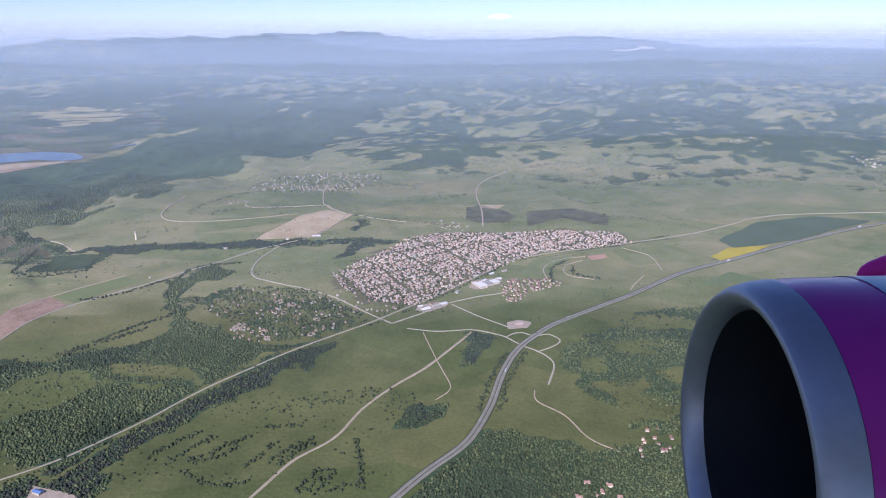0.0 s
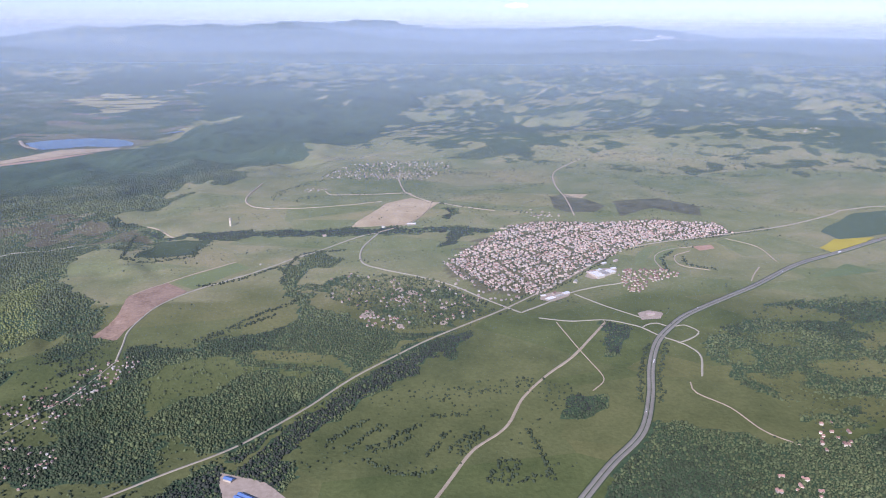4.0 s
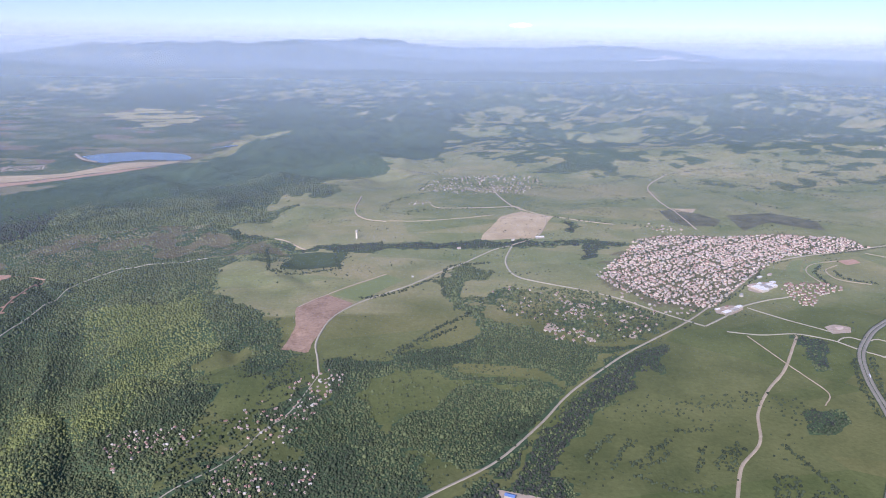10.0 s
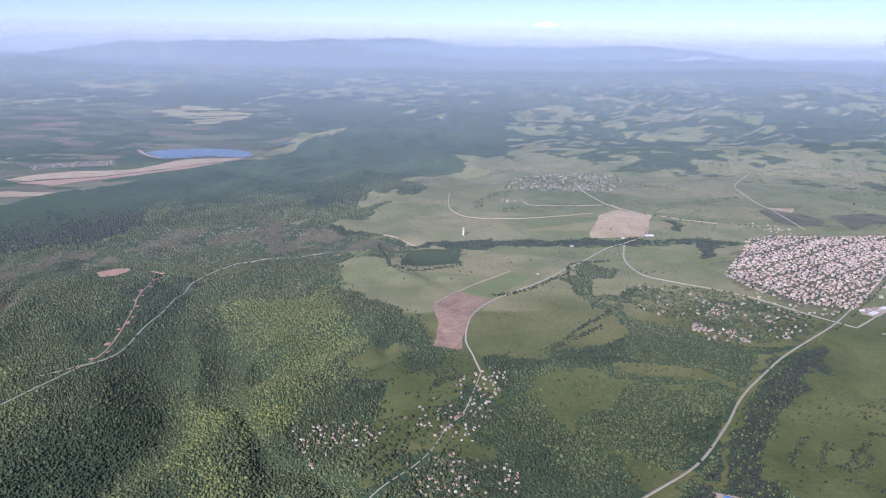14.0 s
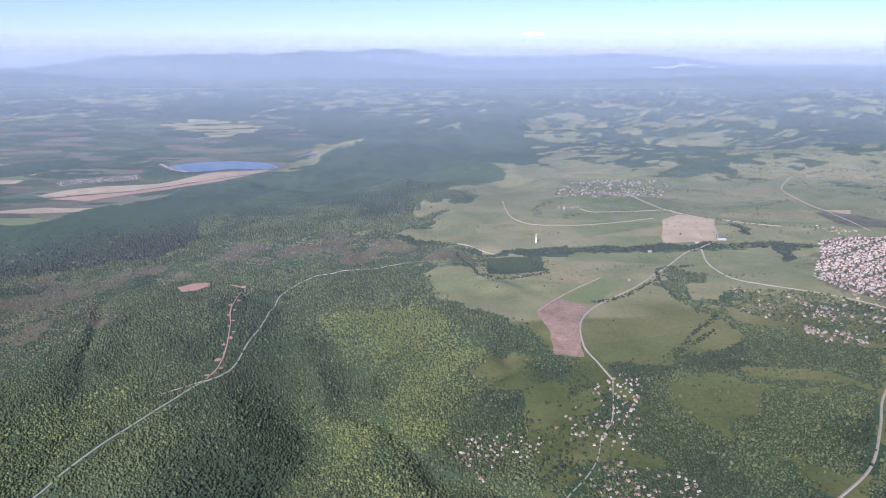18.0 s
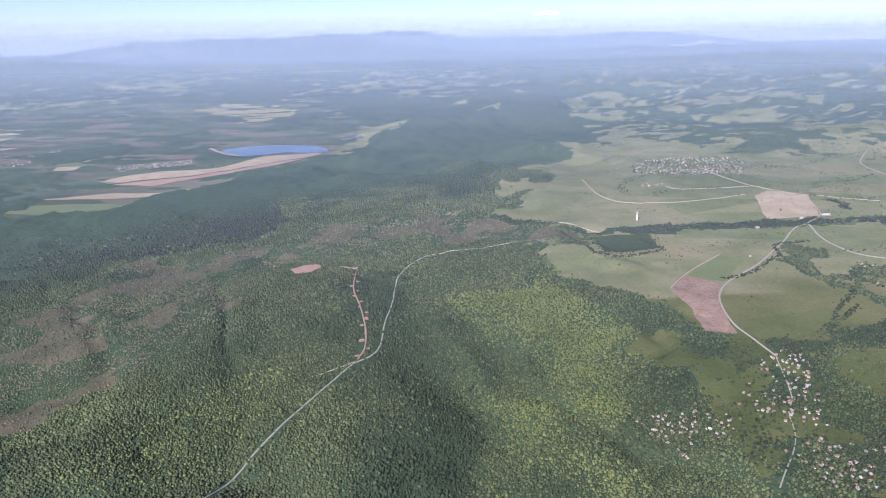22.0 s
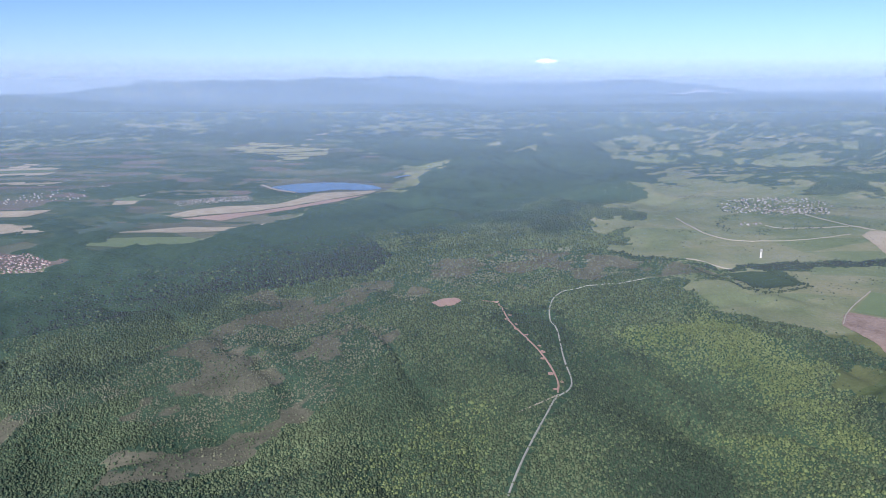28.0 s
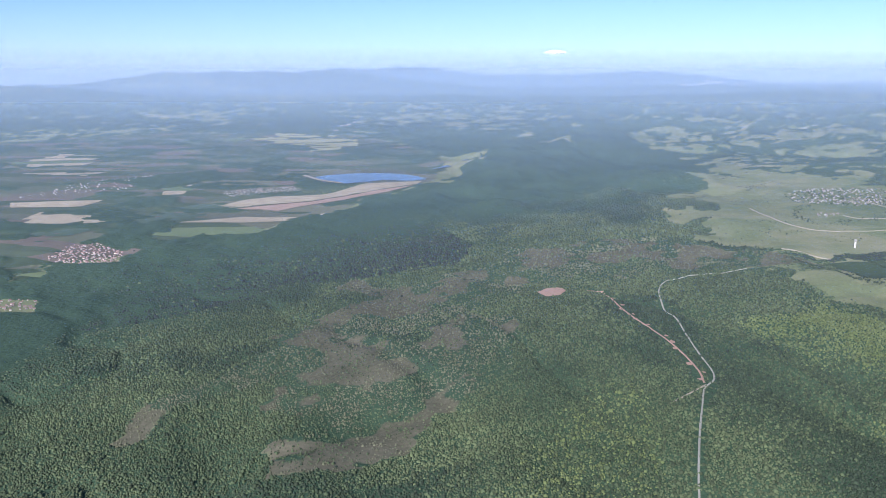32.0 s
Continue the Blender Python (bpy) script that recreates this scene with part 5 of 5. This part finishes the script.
for q in ((13.3, 240.2, 1.5, 2.6, 0.7, 0.5, WHITE, "large white sheet-roofed factory hall", 3), (16.1, 241.7, 1.1, 2.0, 0.6, 0.5, ROOF[2], "grey factory hall between white ones", 2),
          (18.4, 243.0, 1.2, 1.7, 0.6, 0.5, WHITE, "white factory hall beside the lane", 2), (14.9, 244.5, 0.9, 0.7, 0.5, 0.9, WHITE, "small white store behind the factory", 1),
          (11.0, 243.0, 0.8, 0.6, 0.45, 0.3, ROOF[1], "small brown-roofed factory office", 1), (20.2, 246.1, 0.9, 0.8, 0.5, 0.5, WHITE, "small white shed by the railway", 1),
          (-5.6, 219.9, 1.6, 0.9, 0.6, 0.65, WHITE, "white works hall by the lane", 2), (-2.2, 222.4, 1.4, 0.8, 0.6, 0.65, ROOF[2], "grey works shed by the lane", 2),
          (0.2, 224.9, 1.2, 0.8, 0.55, 0.65, WHITE, "white works shed by the lane", 1), (-7.6, 222.6, 0.8, 0.5, 0.4, 0.4, WHITE, "small white works office", 1), (-3.6, 225.1, 0.9, 0.5, 0.4, 1.0, ROOF[0], "small red-roofed works shed", 1),
          (-77.0, 119.0, 2.4, 1.0, 0.6, -0.5, BLUE_SHEET, "long blue-roofed shed in the yard", 2), (-74.0, 116.5, 2.4, 1.0, 0.6, -0.5, BLUE_SHEET, "blue and white shed in the yard", 2),
          (-82.3, 125.4, 1.0, 0.6, 0.5, -0.4, BLUE_SHEET, "small blue-roofed shed in the yard", 1), (-71.5, 114.0, 2.2, 0.9, 0.6, -0.5, BLUE_SHEET, "blue-roofed shed beside the railway", 2),
          (12, 250, 0.9, 0.6, 0.45, 0.4, ROOF[2], "grey storage shed behind the halls", 1), (18, 252, 0.9, 0.6, 0.45, 0.6, WHITE, "small white storage shed by the railway", 1), (23, 255, 0.9, 0.6, 0.45, 0.8, ROOF[1], "brown-roofed shed by the railway", 1), (24, 244, 0.9, 0.6, 0.45, 1.0, ROOF[0], "red-roofed shed beside the lane", 1), (5, 235, 0.9, 0.6, 0.45, 1.2, ROOF[2], "low grey shed beside the factory yard", 1),
          (23.6, 207.6, 1.2, 0.6, 0.5, 0.3, ROOF[1], "low service station by the motorway", 1), (-55.3, 301.4, 1.8, 1.0, 0.6, 0.2, WHITE, "white farm shed beside the stubble field", 1)):
    shed(*q)


def tower(x, y):
    thing = new("water_tower")
    thing.matrix_basis = Matrix.Translation((x, y, ground_z(x, y)))
    for name, r0, r1, z0, z1 in (("shaft", 0.42, 0.36, -0.2, 2.5), ("tank", 0.52, 0.58, 2.5, 3.4), ("cap", 0.58, 0.1, 3.4, 3.7)):
        bm = bmesh.new()
        bmesh.ops.create_cone(bm, cap_ends=True, segments=14, radius1=r0, radius2=r1, depth=z1 - z0, matrix=Matrix.Translation((0, 0, (z0 + z1) / 2)))
        part(name, bm, PLASTER, thing)
    tagged(thing, "white concrete water tower in the meadow", "tower")


tower(-133.3, 299.4)


def vehicle(kind, x, y, turn, body_mat):
    long = {"car": 0.26, "truck": 0.75}[kind]
    thing = new(kind)
    thing.matrix_basis = Matrix.Translation((x, y, ground_z(x, y) + float(lift(x, y)) + 0.10)) @ Matrix.Rotation(turn, 4, "Z")
    bm = bmesh.new()
    box(bm, -long, long, -0.11, 0.11, 0.05, 0.16 if kind == "car" else 0.42)
    bmesh.ops.bevel(bm, geom=bm.edges[:], offset=0.025, segments=2)
    body = part("body", bm, body_mat, thing)
    bm = bmesh.new()
    if kind == "car":
        box(bm, -long * 0.6, long * 0.4, -0.095, 0.095, 0.155, 0.24)
        bmesh.ops.bevel(bm, geom=bm.edges[:], offset=0.03, segments=2)
        part("cabin", bm, DARK_GLASS, thing)
    else:
        box(bm, long + 0.03, long + 0.26, -0.11, 0.11, 0.05, 0.36)
        bmesh.ops.bevel(bm, geom=bm.edges[:], offset=0.03, segments=2)
        part("cab", bm, WHITE, thing)
    for sx in (-0.6, 0.6):
        for sy in (-1, 1):
            bm = bmesh.new()
            bmesh.ops.create_cone(bm, cap_ends=True, segments=10, radius1=0.05, radius2=0.05, depth=0.04, matrix=Matrix.Translation((sx * long, sy * 0.1, 0.05)) @ Matrix.Rotation(radians(90), 4, "X"))
            part("wheel", bm, RUBBER, thing)
    tagged(thing, ("small pale car on the motorway" if kind == "car" else "white box truck on the motorway"), kind, group="motorway traffic")


lane = smooth_line(MOTORWAY, 1.0)
for i, (frac, sgn, kind, mat) in enumerate(((0.12, 1, "car", WHITE), (0.165, -1, "truck", WHITE), (0.21, 1, "car", DARK_PAINT), (0.24, 1, "car", WHITE), (0.33, -1, "car", WHITE),
                                            (0.4, -1, "truck", WHITE), (0.46, 1, "car", RED_PAINT), (0.52, -1, "car", WHITE), (0.58, 1, "truck", WHITE), (0.64, -1, "car", WHITE))):
    j = int(frac * (len(lane) - 2))
    (x0, y0), (x1, y1) = lane[j], lane[j + 1]
    a = math.atan2(y1 - y0, x1 - x0)
    vehicle(kind, x0 - math.sin(a) * 0.53 * sgn, y0 + math.cos(a) * 0.53 * sgn, a if sgn < 0 else a + math.pi, mat)

# ---- far quarry, cloud ----
for poly in ([(795, 3640), (880, 3670), (960, 3660), (1010, 3600), (990, 3590), (940, 3640), (860, 3645)], [(940, 3700), (985, 3680), (1050, 3620), (1140, 3640), (1130, 3615), (1040, 3590), (975, 3640)],
             [(1150, 3640), (1195, 3645), (1190, 3625), (1160, 3620)], [(1060, 3600), (1110, 3600), (1100, 3575), (1070, 3575)]):
    plot("quarry", poly, CHALK, "white open quarry face on a far hazy hill", "quarry", gap=10, up=2.5)


def cloud(x, y, z, w):
    bm = bmesh.new()
    r = random.Random(4)
    for k in range(60):
        a = r.uniform(-1, 1)
        s = w * 0.085 * (1.1 - 0.7 * a * a) * r.uniform(0.7, 1.1)
        bmesh.ops.create_icosphere(bm, subdivisions=2, radius=1.0, matrix=Matrix.Translation((x + a * w / 2, y + r.uniform(-30, 30), z + r.uniform(-0.2, 0.6) * s)) @ Matrix.Diagonal((s * 1.5, s * 2.5, s * 0.9, 1)))
    me = bpy.data.meshes.new("cloud")
    bm.to_mesh(me)
    m, t, b = nodes_of("glowing_cloud_white")
    b.inputs["Base Color"].default_value, b.inputs["Roughness"].default_value = (0.95, 0.95, 0.95, 1), 1.0
    # added glow, so the cloud stays white against the bright sky
    b.inputs["Emission Color"].default_value, b.inputs["Emission Strength"].default_value = (1, 1, 1, 1), 0.5
    glow, half = t.nodes.new("ShaderNodeBsdfTranslucent"), t.nodes.new("ShaderNodeMixShader")
    glow.inputs["Color"].default_value, half.inputs[0].default_value = (0.97, 0.97, 0.97, 1), 0.45
    t.links.new(b.outputs[0], half.inputs[1])
    t.links.new(glow.outputs[0], half.inputs[2])
    t.links.new(half.outputs[0], t.nodes["Material Output"].inputs["Surface"])
    me.materials.append(m)
    me.shade_smooth()
    tagged(new("cloud", me), "small flat white cloud with its own glow above the far hills", "cloud", kind="structure")


cloud(0.0756 * 4650, 0.997 * 4650, 88 + 0.0258 * 4650, 125)

# ---- haze painted on upright bluish sheets, one behind another, denser upward ----


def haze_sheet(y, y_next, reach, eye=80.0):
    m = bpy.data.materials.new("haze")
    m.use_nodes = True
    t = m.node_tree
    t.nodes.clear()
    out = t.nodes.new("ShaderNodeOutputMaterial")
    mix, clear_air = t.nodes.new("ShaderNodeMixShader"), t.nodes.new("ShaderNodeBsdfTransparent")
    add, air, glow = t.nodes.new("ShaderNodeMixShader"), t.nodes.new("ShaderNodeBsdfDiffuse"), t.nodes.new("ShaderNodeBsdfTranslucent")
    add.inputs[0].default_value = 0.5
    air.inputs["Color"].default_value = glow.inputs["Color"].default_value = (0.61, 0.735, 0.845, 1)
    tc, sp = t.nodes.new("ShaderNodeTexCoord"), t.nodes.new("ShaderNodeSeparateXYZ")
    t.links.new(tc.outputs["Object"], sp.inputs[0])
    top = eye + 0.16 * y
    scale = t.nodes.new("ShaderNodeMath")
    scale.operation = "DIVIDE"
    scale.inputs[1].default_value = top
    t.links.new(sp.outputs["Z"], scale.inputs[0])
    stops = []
    # opacity by height is fitted to the camera's eye level over flat ground
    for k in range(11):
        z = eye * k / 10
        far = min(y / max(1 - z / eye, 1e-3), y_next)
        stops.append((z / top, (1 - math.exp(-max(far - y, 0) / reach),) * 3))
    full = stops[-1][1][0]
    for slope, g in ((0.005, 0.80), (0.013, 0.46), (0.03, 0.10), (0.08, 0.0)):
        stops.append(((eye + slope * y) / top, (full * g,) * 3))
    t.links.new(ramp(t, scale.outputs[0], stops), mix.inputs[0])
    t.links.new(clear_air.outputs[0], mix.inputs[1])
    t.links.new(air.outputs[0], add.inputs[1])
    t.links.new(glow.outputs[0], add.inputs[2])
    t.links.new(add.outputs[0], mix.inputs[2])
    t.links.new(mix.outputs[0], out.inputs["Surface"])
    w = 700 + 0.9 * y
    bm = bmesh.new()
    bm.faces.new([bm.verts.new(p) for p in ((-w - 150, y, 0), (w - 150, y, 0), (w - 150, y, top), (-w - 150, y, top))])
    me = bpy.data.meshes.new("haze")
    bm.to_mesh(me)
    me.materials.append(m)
    tagged(new("haze", me), "upright bluish sheet painted with haze", "haze", kind="structure")


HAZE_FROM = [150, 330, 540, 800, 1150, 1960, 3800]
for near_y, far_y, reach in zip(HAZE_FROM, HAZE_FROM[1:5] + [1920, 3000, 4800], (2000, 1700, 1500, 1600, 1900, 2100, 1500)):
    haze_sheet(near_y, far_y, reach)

# ---- the aircraft's engine where the flight begins, placed to fit the camera's first view ----
PURPLE = surface("purple_cowl_paint", (0.30, 0.02, 0.23), (0.36, 0.03, 0.28), 0.8, rough=0.25)
PINK = surface("pink_paint", (0.75, 0.03, 0.28), (0.82, 0.05, 0.33), 0.8, rough=0.3)
LIP = surface("brushed_inlet_metal", (0.27, 0.285, 0.34), (0.35, 0.365, 0.42), 2.0, rough=0.42, metal=0.7)
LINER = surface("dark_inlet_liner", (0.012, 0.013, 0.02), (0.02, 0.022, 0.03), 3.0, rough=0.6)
PANEL = surface("blue_grey_panel", (0.20, 0.30, 0.42), (0.25, 0.36, 0.48), 2.0, rough=0.35)


def turned(profile, sides=96, start=0.0, sweep=360.0):
    """A shape turned about the x axis from (x, radius) points."""
    bm = bmesh.new()
    closed = sweep >= 360
    count = sides if closed else sides + 1
    rows = [[bm.verts.new((x, r * math.cos(radians(start + sweep * k / sides)), r * math.sin(radians(start + sweep * k / sides)))) for k in range(count)] for x, r in profile]
    for a, b in zip(rows, rows[1:]):
        for k in range(sides):
            j = (k + 1) % count
            bm.faces.new((a[k], a[j], b[j], b[k]))
    for f in bm.faces:
        f.smooth = True
    return bm


engine = new("jet_engine")
AT_MODEL_SIZE = Matrix.Translation((0, 0, 88)) @ Matrix.Scale(1 / 8.5, 4)      # the aircraft at the land's own scale
engine.matrix_basis = AT_MODEL_SIZE @ Matrix.Translation((1.631, 3.526, -2.25))
lip_profile = [(0.13, 0.812), (0.09, 0.822), (0.05, 0.84), (0.012, 0.873), (0.0, 0.90), (0.012, 0.925), (0.05, 0.952), (0.12, 0.974), (0.20, 0.986)]
part("inlet_lip", turned(lip_profile), LIP, engine, "bare metal inlet lip")
part("fan_cowl", turned([(0.204, 0.984), (0.35, 0.995), (0.6, 1.0), (1.2, 1.0), (1.9, 0.98), (2.6, 0.92), (3.1, 0.84)]), PURPLE, engine, "glossy purple fan cowl")
# inlet inside, spinner and fan disc share one near-black tone
part("inlet_liner", turned([(0.126, 0.810), (0.4, 0.785), (0.7, 0.78), (1.1, 0.80)]), LINER, engine, "near-black inlet liner")
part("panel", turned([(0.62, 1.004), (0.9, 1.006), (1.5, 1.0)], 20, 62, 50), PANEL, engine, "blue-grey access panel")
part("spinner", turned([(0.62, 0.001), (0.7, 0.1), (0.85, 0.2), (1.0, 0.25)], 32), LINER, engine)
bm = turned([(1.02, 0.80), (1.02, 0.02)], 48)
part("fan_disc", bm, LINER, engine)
for k in range(22):
    bm = bmesh.new()
    q = [bm.verts.new(p) for p in ((0.86, -0.02, 0.24), (0.98, 0.05, 0.24), (1.0, 0.12, 0.5), (1.0, 0.14, 0.78), (0.88, -0.10, 0.78), (0.87, -0.05, 0.5))]
    bm.faces.new((q[0], q[1], q[2], q[5]))
    bm.faces.new((q[5], q[2], q[3], q[4]))
    bmesh.ops.rotate(bm, verts=bm.verts, cent=(0, 0, 0), matrix=Matrix.Rotation(2 * math.pi * k / 22, 3, "X"))
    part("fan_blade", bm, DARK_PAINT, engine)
bm = bmesh.new()
bmesh.ops.create_uvsphere(bm, u_segments=32, v_segments=16, radius=1.0, matrix=Matrix.Translation((1.9, 0.86, 0.78)) @ Matrix.Diagonal((0.86, 0.15, 0.21, 1)))
for f in bm.faces:
    f.smooth = True
part("pylon_fairing", bm, PINK, engine, "bright pink pylon fairing")
for k in range(9):
    bm = bmesh.new()
    x0 = 0.62 + 0.03 * k
    box(bm, x0, x0 + 0.022, -1.004, -0.999, 0.02, 0.045)
    part("marking", bm, LIP, engine, "small pale unreadable marking")
# unseen hull behind the camera, added to block the sun from the engine
hull = turned([(-12, 1.98), (-6, 2.0), (8, 2.0), (16, 1.95), (24, 1.3), (27, 0.6)], 48)
bmesh.ops.transform(hull, verts=hull.verts, matrix=AT_MODEL_SIZE @ Matrix.Translation((0, -2.35, 1.5)))
me = bpy.data.meshes.new("fuselage_sun_shade")
hull.to_mesh(me)
me.materials.append(WHITE)
tagged(new("fuselage_sun_shade", me), "unseen plain white airliner wall that shades the engine", "wall", kind="structure")
tagged(engine, "purple jet engine nacelle with bare metal inlet lip", "jet engine")
